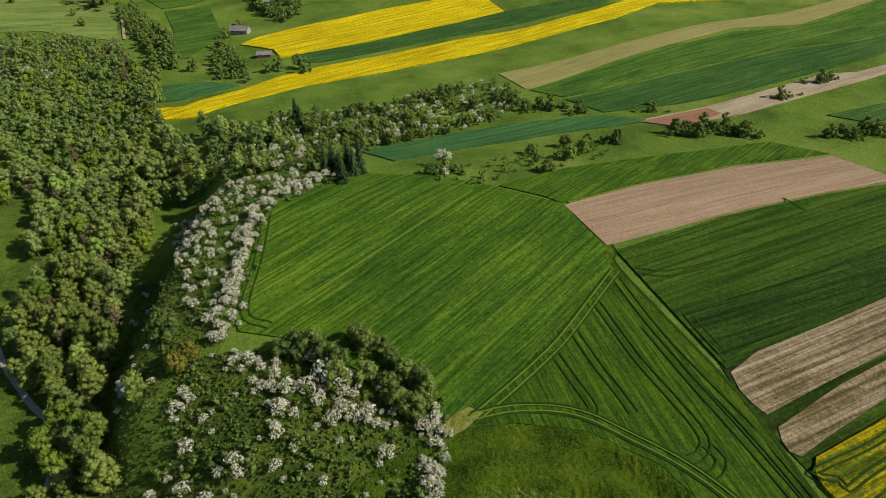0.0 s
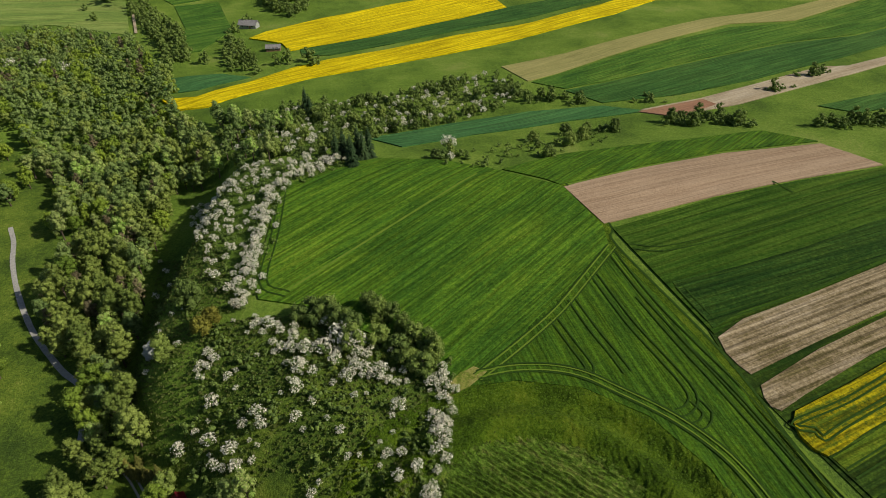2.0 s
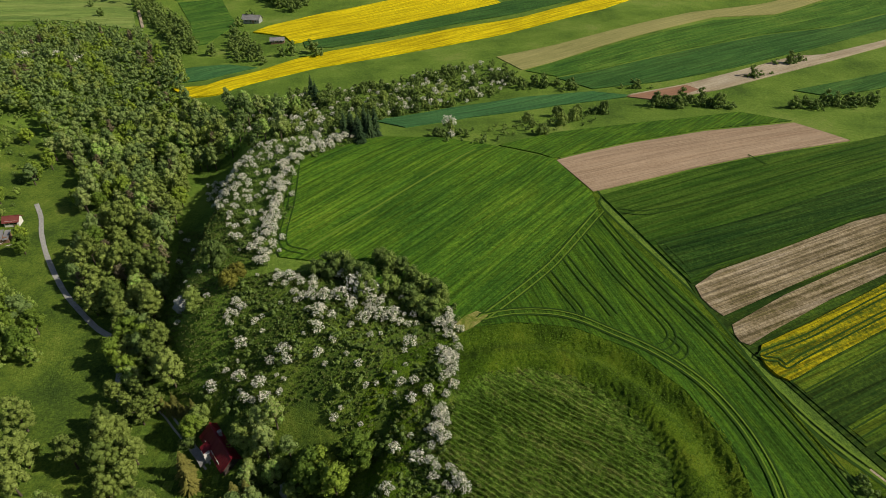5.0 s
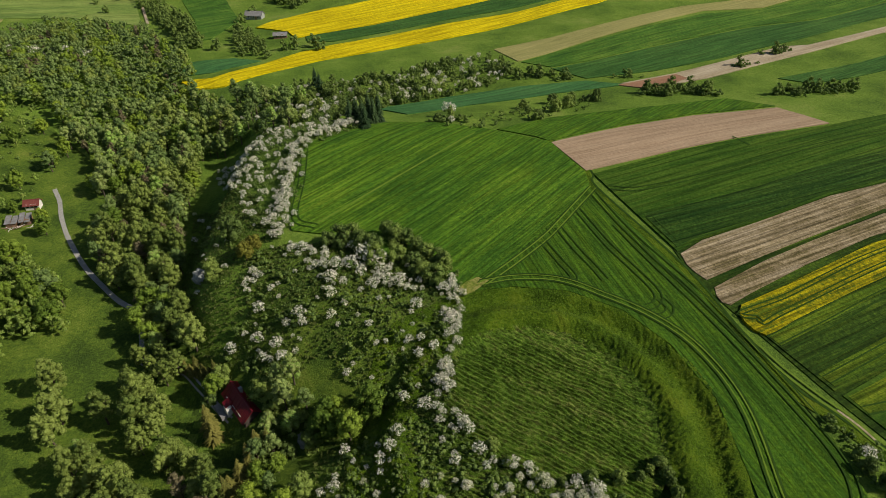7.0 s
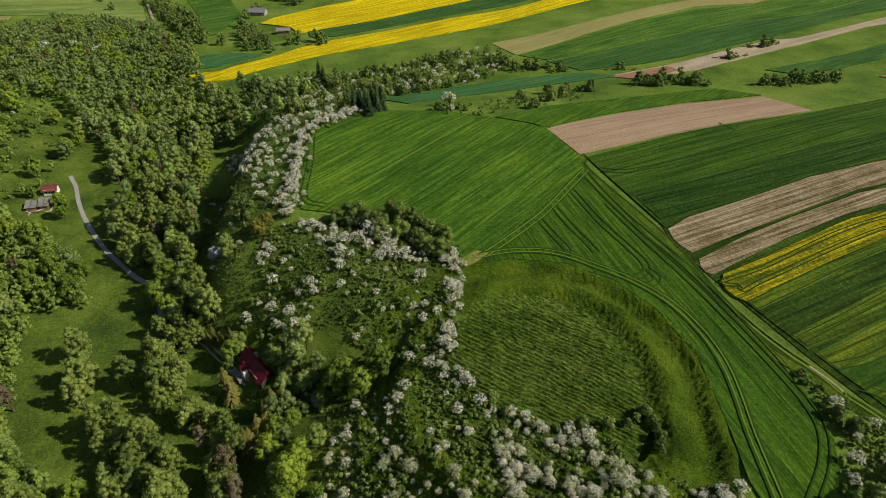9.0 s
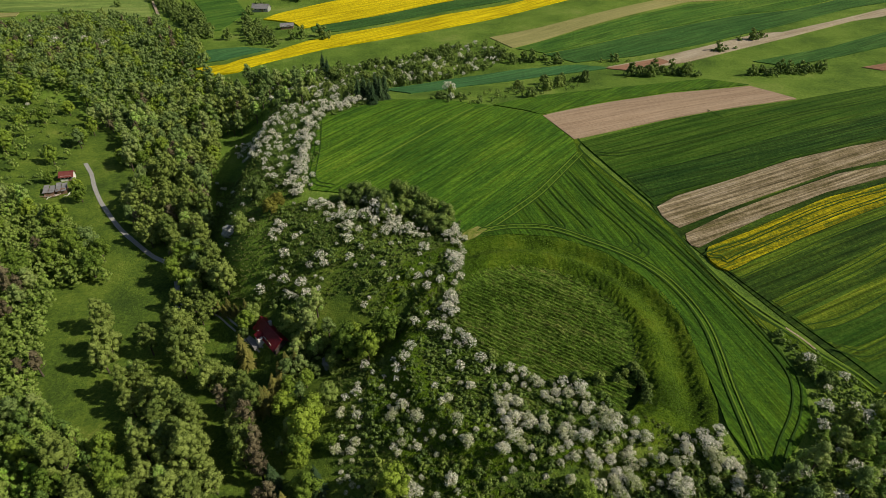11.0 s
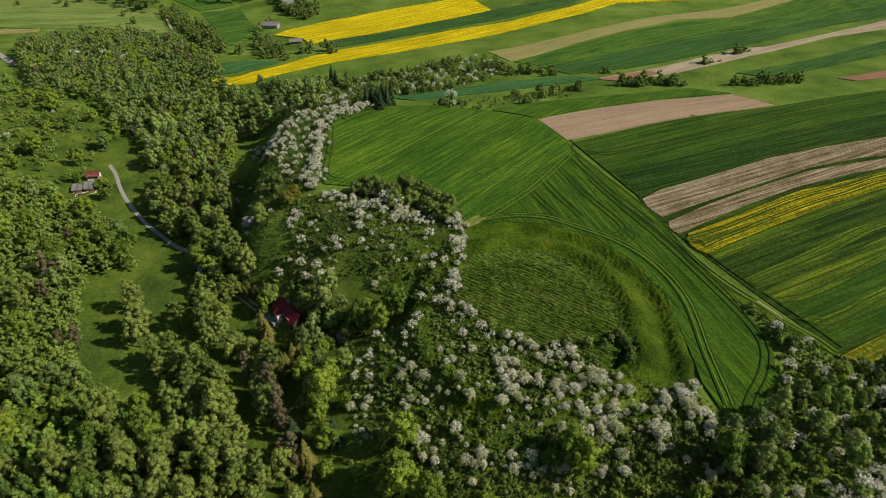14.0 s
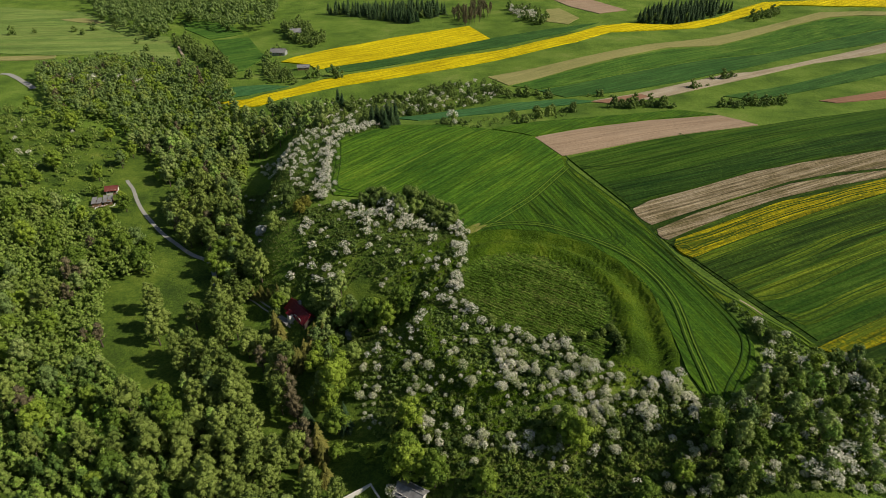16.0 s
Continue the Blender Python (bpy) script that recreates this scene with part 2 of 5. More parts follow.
LEAF_RUSSET = leaf_material("leaf_russet", [(0.25, (0.110, 0.115, 0.017)), (0.5, (0.182, 0.182, 0.024)), (0.75, (0.242, 0.250, 0.036))])

# ---- the lie of the land ----
RIM = [(-190, 345), (-150, 282), (-112, 236), (-74, 190), (-44, 150), (-43, 119), (-43, 100), (-42, 84),
       (-38, 70), (-29, 57), (-14, 49), (-3, 42), (-4, 34), (1, 27), (6, 20), (14, 15), (31, 11), (38, 2),
       (46, -6), (58, -14), (74, -30), (100, -64)]
RING = (11.0, 28.5)


def ease(a, b, v):
    s = np.clip((v - a) / (b - a), 0, 1)
    return s * s * (3 - 2 * s)


def rim_distance(x, y):
    """Metres outside the rim of the plateau, negative on top of it."""
    best = np.full(np.shape(x), 1e9)
    sign = np.ones(np.shape(x))
    for (ax, ay), (bx, by) in zip(RIM[:-1], RIM[1:]):
        ux, uy = bx - ax, by - ay
        s = np.clip(((x - ax) * ux + (y - ay) * uy) / (ux * ux + uy * uy), 0, 1)
        px, py = x - ax - s * ux, y - ay - s * uy
        d = np.hypot(px, py)
        near = d < best - 1e-9
        side = np.where(ux * (y - ay) - uy * (x - ax) < 0, 1, -1)
        sign = np.where(near, side, sign)
        best = np.where(near, d, best)
    return best * sign


def ring_stretch(a):
    """How far the earthwork bulges in a direction."""
    return 1 + 0.15 * np.exp(-((a + 0.70) / 0.28) ** 2)


def ring_radius(x, y):
    return np.hypot(x - RING[0], y - RING[1]) / ring_stretch(np.arctan2(y - RING[1], x - RING[0]))


def ground(x, y):
    x, y = np.asarray(x, float), np.asarray(y, float)
    top = 9.5 + 0.085 * np.clip(y - 15, -30, 105)
    far = 9.5 + 0.047 * np.clip(x, -160, 260) + 0.05 * np.clip(y - 330, 0, 900)
    far = far + 2.2 * np.sin(x * 0.021 + 0.6) * ease(200, 300, y) * ease(20, 90, x)
    z = top + (far - top) * ease(122, 185, y)
    r = ring_radius(x, y)
    z = z - 1.15 * np.exp(-((r - 27.8) / 2.1) ** 2) + 1.0 * np.exp(-((r - 23.6) / 2.0) ** 2) + 0.25 * np.exp(-((r - 30.9) / 1.2) ** 2)
    z = z - 0.9 * ease(22.6, 18.6, r)
    d = rim_distance(x, y)
    floor = -6.0 + 0.085 * np.clip(-128 - x, 0, 200) + 0.045 * np.clip(y - 50, 0, 70)
    wide = 32 + 16 * ease(60, 110, y) + 26 * ease(26, 2, y)
    s = np.clip((d + 1.5) / wide, 0, 1)
    s = 0.4 * s + 0.6 * s * s * (3 - 2 * s)
    west, south = ease(48, 66, y), ease(34, 22, y)
    scarp = np.interp(d, (0, 14, 18, 26, 32, 44), (0, 0.18, 0.28, 0.82, 0.96, 1))
    s = s * (1 - west) * (1 - south) + scarp * west + ease(3, 49, d) * south
    z = z + (np.minimum(floor, z) - z) * s
    z = z + 0.25 * np.sin(x * 0.31 + y * 0.17) * np.sin(y * 0.23 - x * 0.11) * ease(2, 9, d)
    return z

# ---- outlines on the plan, in metres ----
BROWN = [(26.6, 118.3), (49.8, 129.4), (74.1, 139.5), (103.9, 146.8), (112.2, 131.7), (87.3, 123.6), (62.3, 115.0), (33.6, 103.8)]
G1 = [(35.2, 102.1), (62.0, 114.1), (86.9, 122.4), (111.5, 130.2), (141.1, 141.9), (174.1, 152.1), (264.0, 167.5), (229.7, 129.7), (145.8, 109.3), (118.7, 101.8), (92.0, 92.4), (70.1, 82.0), (54.5, 75.8), (47.5, 71.0), (41.9, 85.0)]
S1 = [(47.6, 70.1), (54.2, 74.8), (70.0, 81.7), (91.8, 92.0), (111.4, 98.6), (145.0, 108.0), (228.0, 127.9), (215.5, 114.4), (136.7, 94.9), (118.9, 91.9), (101.7, 86.5), (79.8, 76.3), (65.5, 69.4), (52.3, 63.3), (49.4, 64.1)]
S2 = [(51.1, 60.4), (64.9, 67.6), (79.1, 74.7), (100.8, 84.7), (117.4, 89.3), (135.7, 93.4), (213.1, 111.7), (206.8, 104.8), (132.9, 88.9), (114.2, 83.6), (93.2, 76.2), (74.3, 66.9), (58.3, 57.9), (52.2, 55.8)]
Y3 = [(53.0, 53.4), (66.6, 60.1), (91.6, 73.4), (111.8, 79.9), (131.5, 87.2), (204.4, 102.5), (197.8, 95.2), (126.2, 78.8), (100.7, 68.6), (79.9, 58.6), (64.5, 50.8), (55.6, 46.6), (53.1, 47.6)]
G2 = [(56.5, 46.6), (80.2, 58.9), (101.0, 68.9), (126.9, 79.4), (198.4, 95.4), (189.4, 85.3), (114.8, 60.4), (87.4, 46.2), (63.1, 34.0)]
G3 = [(64.0, 33.0), (86.5, 44.5), (113.8, 58.7), (188.1, 83.9), (153.2, 45.1), (93.2, 26.2), (72.7, 16.8), (69.8, 22.6)]
Y4 = [(71.3, 14.5), (91.7, 24.2), (150.2, 42.2), (140.1, 30.9), (86.6, 16.1), (74.8, 11.9)]
G4 = [(76.1, 11.7), (86.9, 16.2), (140.5, 31.0), (125.1, 1.5), (86.5, -6.0), (78.8, 3.3)]
Y1 = [(-103.4, 290.1), (-97.7, 301.0), (-72.4, 323.6), (-36.1, 344.8), (15.7, 367.3), (27.8, 328.9), (-5.2, 306.7), (-39.5, 284.2), (-77.4, 266.6), (-83.9, 278.9), (-94.4, 285.3)]
Y2 = [(-117.7, 214.6), (-102.0, 212.4), (-84.8, 225.0), (-69.9, 241.4), (-55.8, 250.8), (-31.3, 261.5), (1.3, 280.1), (36.5, 294.2), (75.6, 318.5), (104.0, 345.5), (125.8, 353.8), (155.7, 348.1), (194.1, 366.0), (219.5, 387.7), (243.3, 403.1), (262.5, 398.9), (330.3, 392.4), (475.6, 444.5), (447.2, 411.1), (314.3, 367.5), (283.3, 375.3), (249.6, 389.7), (226.5, 375.3), (203.1, 358.5), (168.0, 338.9), (135.7, 334.0), (107.8, 329.2), (79.1, 299.7), (48.6, 281.6), (17.0, 262.6), (-5.7, 251.2), (-30.1, 239.9), (-58.9, 228.0), (-79.6, 213.8), (-93.7, 202.1), (-104.7, 201.8)]
T1 = [(18.9, 232.4), (46.6, 245.2), (81.8, 265.4), (122.3, 291.3), (163.3, 307.1), (202.5, 330.1), (237.1, 347.4), (263.2, 360.4), (293.2, 357.5), (348.6, 341.1), (340.8, 330.8), (283.0, 347.0), (263.1, 346.0), (230.1, 333.3), (192.3, 308.0), (161.9, 286.4), (129.4, 281.4), (96.5, 259.9), (63.7, 238.7), (40.2, 221.5), (27.9, 214.2)]
G5 = [(29.2, 212.9), (63.1, 235.4), (95.2, 254.9), (127.3, 275.2), (159.8, 281.5), (190.1, 303.1), (228.0, 329.0), (260.6, 341.4), (280.2, 342.3), (334.5, 322.7), (320.0, 303.9), (274.8, 305.7), (222.8, 286.2), (176.6, 260.5), (140.6, 250.3), (87.3, 225.6), (55.4, 210.3), (40.6, 204.8)]
G6 = [(40.4, 202.9), (55.0, 208.3), (86.7, 223.5), (139.5, 247.6), (175.1, 257.5), (221.1, 283.3), (272.7, 302.5), (317.4, 300.4), (303.1, 281.8), (252.7, 271.8), (202.7, 256.1), (155.3, 228.7), (109.3, 206.0), (78.8, 194.4), (51.5, 189.7)]
SAND = [(62.8, 182.3), (85.6, 190.4), (107.6, 201.2), (138.6, 217.0), (150.0, 217.3), (176.4, 230.0), (210.1, 247.5), (250.2, 267.9), (324.2, 287.2), (307.2, 266.0), (235.8, 245.9), (188.2, 230.3), (149.1, 209.4), (125.2, 198.1), (96.5, 184.0), (73.8, 176.3)]
SANDRED = [(61.4, 180.6), (73.7, 185.1), (85.8, 189.5), (88.9, 184.4), (80.9, 179.1), (72.8, 174.3)]
RED = [(155.2, 166.3), (190.6, 177.2), (241.8, 185.0), (232.0, 172.6), (183.3, 166.0), (159.9, 162.0)]
DARK1 = [(120.2, 179.9), (156.9, 192.5), (222.0, 225.1), (290.8, 245.5), (265.0, 213.8), (206.7, 201.7), (149.6, 178.5), (129.3, 172.4)]
FARB = [(87.0, 442.8), (117.3, 442.1), (138.1, 398.2), (113.7, 386.3), (97.3, 410.9)]
FARP = [(76.9, 402.5), (87.4, 405.0), (95.8, 371.5), (84.1, 352.8), (70.1, 364.2)]
PAST = [(-492.5, 481.5), (-389.2, 474.5), (-305.3, 453.8), (-264.8, 416.9), (-202.5, 370.0), (-171.6, 305.4), (-221.9, 322.9), (-258.0, 320.9), (-297.5, 325.1), (-371.9, 325.4)]
PALE = [(-310.5, 425.8), (-293.9, 430.6), (-269.8, 416.2), (-275.0, 410.3), (-302.3, 420.3)]
PALE2 = [(-342.6, 311.0), (-292.2, 316.6), (-257.1, 319.3), (-253.8, 310.2), (-284.2, 304.1), (-330.6, 295.2)]
TEAL = [(-125.4, 236.1), (-99.9, 237.9), (-85.8, 232.1), (-104.0, 219.7), (-118.7, 219.6)]
TEAL2 = [(-168.7, 360.4), (-144.1, 367.0), (-117.4, 308.4), (-121.9, 272.7), (-132.2, 268.1), (-144.7, 314.2)]
OLIVE = [(-213.8, 424.3), (-175.2, 416.6), (-150.5, 378.2), (-170.9, 363.6), (-199.5, 394.0)]
TEAL3 = [(-27.7, 159.7), (-1.3, 175.5), (24.7, 184.2), (51.0, 187.0), (65.0, 181.0), (35.9, 173.6), (5.5, 161.0), (-15.5, 146.6)]
BRIGHT = [(11.9, 127.5), (30.4, 139.4), (56.8, 148.7), (92.4, 159.0), (104.3, 148.8), (74.7, 141.5), (50.2, 131.0), (25.9, 119.3), (22.6, 122.0)]
TEAL4 = [(-76.7, 281.8), (-33.1, 292.1), (2.1, 310.2), (28.3, 330.4), (80.6, 344.9), (106.8, 357.1), (77.8, 329.4), (37.7, 305.4), (1.6, 289.3), (-31.8, 270.0), (-56.7, 257.6), (-69.7, 258.8)]
LANE = [(-127.5, 129.7), (-121.8, 122.0), (-116.0, 112.2), (-109.0, 102.3), (-97.3, 88.7), (-84.8, 77.6), (-77.3, 72.1), (-72.6, 63.0), (-70.9, 57.8), (-68.2, 55.9), (-60.2, 53.7), (-54.4, 48.5), (-49.8, 43.9), (-45.4, 39.8)]
TRACK = [(26.4, 119.5), (33.9, 103.5), (33.9, 96.1), (46.5, 66.6), (51.6, 47.9), (56.0, 34.6), (59.4, 30.0), (63.3, 24.6), (67.4, 19.4), (71.0, 16.0), (74.3, 12.6), (82.6, 3.6)]
PATHFAR = [(-197.4, 364.8), (-183.5, 337.5), (-168.9, 307.7)]
ROADFAR = [(-264.5, 272.6), (-256.4, 270.0), (-241.2, 255.7), (-226.5, 241.3)]
F_MID = [(-238.9, 266.2), (-209.3, 292.0), (-156.6, 279.4), (-115.2, 221.4), (-101.6, 192.1), (-79.4, 167.3), (-71.0, 148.4), (-85.0, 147.9), (-85.9, 124.6), (-85.7, 110.5), (-104.4, 132.3), (-106.5, 121.2), (-136.9, 142.3), (-137.9, 165.2), (-161.8, 191.1), (-183.4, 188.7)]
CLEARING = [(-139.0, 152.0), (-134.0, 160.0), (-119.3, 143.7), (-112.7, 134.5), (-114.6, 121.4), (-126.7, 129.8)]
F_BELT = [(-96.9, 120.5), (-84.8, 144.3), (-78.0, 105.0), (-64.9, 70.4), (-55.7, 54.6), (-58.4, 51.8), (-70.3, 58.9), (-77.5, 75.9), (-89.1, 81.7), (-101.7, 102.1)]
F_WEST = [(-196.3, 106.7), (-161.6, 110.7), (-139.0, 107.8), (-122.6, 95.6), (-101.0, 81.8), (-91.1, 65.8), (-103.0, 63.2), (-95.3, 42.3), (-85.5, 25.0), (-73.0, 15.6), (-63.2, 1.7), (-56.4, -11.6), (-51.1, -22.9), (-97.7, -22.5)]
F_SOUTH = [(-70.0, 32.6), (-63.0, 29.7), (-52.7, 19.4), (-43.1, 5.8), (-36.4, -9.1), (-30.1, -25.1), (-48.8, -24.8), (-59.2, -1.1), (-61.5, 12.6), (-69.8, 25.2)]
BARE_ROW = [(-54.2, 33.5), (-45.4, 27.6), (-37.0, 13.4), (-30.9, 0.9), (-25.8, -12.4), (-30.6, -13.2), (-37.4, 2.1), (-45.5, 15.0)]
F_BASE = [(-37.9, 23.0), (-32.9, 30.7), (-25.5, 13.7), (-25.4, 3.3), (-19.6, -5.1), (-27.4, -4.0), (-35.9, 9.6)]
F_EAST = [(51.8, 3.0), (62.7, 9.3), (72.5, 11.1), (91.2, 4.9), (72.3, -19.3), (31.6, -16.8), (38.3, -5.1)]
W_NORTH = [(-79.5, 139.3), (-57.0, 136.7), (-41.8, 132.6), (-29.1, 139.3), (-29.0, 128.4), (-42.0, 115.0), (-41.9, 99.9), (-40.2, 78.8), (-49.0, 82.2), (-57.9, 98.9)]
W_SPUR = [(-47.2, 73.2), (-29.5, 74.4), (-17.4, 69.1), (-1.0, 64.1), (-0.3, 47.4), (-3.9, 28.7), (-22.6, 41.8), (-26.9, 47.3), (-34.6, 43.4), (-50.1, 51.8), (-44.6, 57.7)]
W_FRONT = [(-20.2, 28.7), (-3.9, 31.3), (6.6, 18.8), (23.0, 15.5), (28.0, 7.3), (39.7, 6.9), (40.8, -3.2), (29.9, -9.8), (4.4, -7.1), (-22.4, 2.2), (-26.0, 15.4)]
W_EASTSLOPE = [(-77.3, 113.7), (-56.1, 98.2), (-40.3, 77.1), (-45.2, 62.2), (-57.7, 62.7), (-66.8, 81.6)]
HEDGE = [(-70.5, 178.8), (-57.4, 199.6), (-25.1, 202.4), (-2.1, 220.4), (16.5, 221.8), (25.1, 202.3), (16.5, 187.7), (-11.9, 169.7), (-22.9, 165.3), (-39.5, 130.4), (-65.3, 155.3)]
HEDGE2 = [(-7.4, 135.9), (10.9, 145.7), (24.6, 157.1), (49.8, 164.6), (49.8, 155.2), (23.6, 134.6), (7.7, 127.7), (-5.5, 129.3)]
GLADE = [(-31.5, 53.1), (-23.1, 50.1), (-24.2, 44.3), (-29.3, 41.0), (-36.0, 41.8), (-37.8, 46.4), (-32.4, 47.4)]
WESTMID = [(-219.8, 203.6), (-175.8, 196.9), (-150.8, 170.9), (-152.9, 146.3), (-140.5, 125.9), (-163.6, 126.8), (-165.4, 116.5), (-191.5, 112.2), (-255.9, 197.7)]
W_WEST = [(-77.6, 140.7), (-60.4, 141.4), (-43.8, 120.1), (-41.6, 112.3), (-38.2, 87.0), (-38.5, 79.7), (-44.7, 83.9), (-56.5, 100.6)]
W_DENSE = [(3.6, 22.0), (18.7, 16.9), (27.3, 9.2), (39.2, 7.0), (40.8, -0.8), (25.4, -4.2), (10.7, 1.3), (3.7, 8.2)]
SLOPE_S = [(-24.2, 38.3), (-6.0, 43.1), (4.9, 23.0), (18.6, 15.8), (27.6, 9.9), (39.5, 7.4), (45.0, -1.2), (40.3, -18.4), (-9.8, -11.8), (-18.9, 1.9), (-27.5, 20.4)]
W_FRONT2 = [(-17.9, 4.1), (-2.4, -2.3), (15.6, -1.2), (42.9, 1.5), (48.1, -6.2), (42.8, -25.2), (-15.6, -18.9), (-17.2, -9.0)]
GULLY = [(58.5, 29.8), (64.0, 22.1), (69.0, 15.1), (74.6, 12.4), (81.6, 2.8), (70.7, 0.8), (64.9, 11.3), (58.8, 11.3), (60.3, 20.7)]
SLOPE = [(-77.8, 114.9), (-57.2, 102.8), (-40.5, 77.9), (-46.8, 74.4), (-44.8, 58.5), (-52.0, 53.2), (-58.7, 55.9), (-67.2, 78.7)]
MEADOW_SHRUBS = [(-199.2, 197.3), (-168.2, 193.8), (-131.8, 140.5), (-130.9, 114.4), (-148.8, 111.4), (-180.8, 107.3), (-249.2, 198.0)]
FAR_W1 = [(-232.0, 452.1), (-256.0, 560.8), (-180.0, 595.4), (-141.0, 447.9), (-130.9, 384.3), (-163.8, 381.4), (-202.8, 409.5)]
FAR_W2 = [(-100.8, 433.9), (-69.4, 442.1), (-13.4, 440.0), (0.0, 410.0), (-29.8, 384.7), (-66.4, 412.9)]
FAR_W3 = [(-345.7, 528.4), (-278.3, 560.6), (-211.6, 409.4), (-199.8, 355.7), (-226.5, 372.1), (-268.0, 408.4)]
FAR_W4 = [(133.2, 354.8), (159.4, 350.4), (195.0, 371.3), (213.5, 386.2), (200.8, 407.3), (151.6, 389.0)]
FAR_ROW = [(-194.5, 356.8), (-188.9, 363.4), (-139.3, 299.5), (-122.3, 260.0), (-126.5, 242.7), (-142.7, 277.8)]
FAR_C1 = [(-123.5, 388.2), (-112.8, 399.1), (-85.0, 346.4), (-87.5, 326.6), (-104.9, 337.9)]
FAR_C2 = [(-111.8, 287.4), (-96.7, 266.0), (-85.2, 242.3), (-97.2, 240.9), (-108.0, 265.6)]
FAR_C3 = [(4.3, 402.6), (27.7, 428.7), (37.8, 413.8), (29.2, 386.5), (11.5, 366.8)]
FAR_C4 = [(46.7, 414.1), (57.8, 415.4), (73.5, 375.0), (66.1, 353.5), (53.2, 376.7)]
FAR_C5 = [(213.3, 361.2), (241.0, 377.8), (239.6, 366.6), (212.8, 346.9)]
BRIGHT_AT = [(-72.0, 70.5), (-67.9, 60.5), (-72.5, 64.8), (-108.4, 72.5), (-102.0, 75.2), (-96.4, 75.0), (-103.0, 69.0), (-95.9, 68.5), (-49.9, 46.0), (-116.5, 104.8), (-17.1, 35.3), (-23.3, 35.7), (-20.4, 31.0), (-25.0, 33.4), (15.8, -5.5), (-62.5, 6.4), (-134.1, 151.3), (-130.7, 169.5), (-109.6, 75.0), (-112.7, 64.9), (-123.7, 73.9), (-68.1, 14.3), (-30.5, 14.4), (-30.8, 9.7), (-28.5, 4.2), (17.0, -6.7), (-35.7, 20.8)]
BRIGHT_AT2 = [(-14.6, -5.0), (-13.5, -7.6), (-16.1, -6.2), (-8.8, -9.5), (0.1, -11.8), (15.9, -4.1), (-29.5, 18.0), (-31.3, 11.3), (-63.7, 8.1), (-60.8, 3.5), (-99.3, 15.0), (-90.7, 6.6)]
WILLOW_AT = [(-70.2, 40.8), (-63.6, 44.0), (-59.7, 42.0), (-63.2, 39.0), (-66.5, 29.2), (-63.7, 25.1), (-59.1, 18.8), (-54.3, 14.7), (-55.1, 10.7), (-51.0, 10.8), (-48.1, 5.4), (-51.9, 4.4), (-53.3, -0.1), (-48.4, -1.3), (-44.5, 0.4), (-72.4, 9.4), (-68.2, 4.7), (-64.0, 0.1), (-75.8, -1.1), (-70.2, -1.0), (-45.2, 22.8), (-48.5, 28.7), (-42.9, 17.6), (-53.5, 29.2), (-84.2, 49.0), (-79.5, 41.2), (-77.7, 35.6)]
BELT_AT = [(-96.2, 113.1), (-89.7, 105.4), (-88.1, 111.7), (-82.0, 103.7), (-87.9, 95.3), (-82.0, 93.6), (-77.2, 89.4), (-82.5, 85.3), (-75.5, 81.4), (-70.4, 78.9), (-89.1, 89.2), (-94.3, 98.7), (-63.5, 62.4), (-62.4, 65.0)]
BARE_AT = [(-39.7, 13.4), (-37.6, 8.4), (-35.0, 3.8), (-33.6, -0.5), (-42.3, 17.6), (-39.0, 10.7), (-74.4, 96.7), (-92.2, 88.9), (-108.1, 51.7), (-109.8, 60.1)]
GOLD_AT = [(-49.3, 39.2), (-47.7, 36.7), (-39.9, 23.5), (-39.1, 26.4), (-38.7, 29.8), (-37.8, 32.3), (-36.0, 33.1), (-31.9, 1.1), (-30.9, -1.0), (-40.3, 22.4)]
SPRUCE_AT = [(-32.3, 134.4), (-30.6, 136.4), (-28.4, 134.2), (-26.8, 137.3), (-25.0, 134.1), (-23.6, 136.0), (-27.0, 129.1), (-54.4, 194.2), (-51.4, 187.6), (-35.5, 7.3), (-27.0, 4.6)]
EDGE_AT = [(-29.2, 72.8), (-26.8, 73.6), (-24.2, 73.6), (-21.6, 72.0), (-18.9, 70.1), (-16.5, 76.2), (-14.7, 74.0), (-12.2, 74.0), (-10.0, 71.3), (-7.6, 68.8), (-5.2, 67.5), (-3.8, 65.0), (-5.7, 61.5), (-13.7, 67.6), (-10.2, 66.3), (-8.0, 62.7), (-18.6, 66.4), (-53.2, 80.2), (-55.1, 68.7)]
RUSSET_AT = [(-46.6, 73.3), (-47.7, 71.1)]
RIM_BUSH = [(29.8, 20.6), (30.2, 17.9), (30.5, 15.9), (29.1, 20.9), (27.7, 19.8), (30.1, 19.3), (29.8, 13.9), (25.9, 18.9), (22.6, 18.4), (18.3, 18.5), (14.0, 18.1), (9.8, 18.6), (6.2, 21.1), (3.7, 24.1)]
BUSH_AT = [(68.5, 169.3), (72.8, 172.4), (74.2, 166.1), (78.9, 174.1), (81.2, 170.8), (85.6, 173.8), (86.3, 167.9), (88.3, 165.6), (111.7, 161.8), (116.7, 165.5), (117.7, 160.9), (123.9, 167.0), (125.8, 164.1), (131.0, 165.8), (132.8, 163.0), (137.7, 164.0), (131.9, 208.1), (112.5, 195.6), (136.9, 210.9), (68.1, 189.3), (49.1, 162.1), (20.8, 210.0), (16.5, 203.8), (22.3, 198.6), (25.5, 194.0), (30.8, 197.2), (34.1, 194.2), (39.2, 195.8), (43.3, 191.1), (-1.5, 138.0), (-5.4, 135.3)]
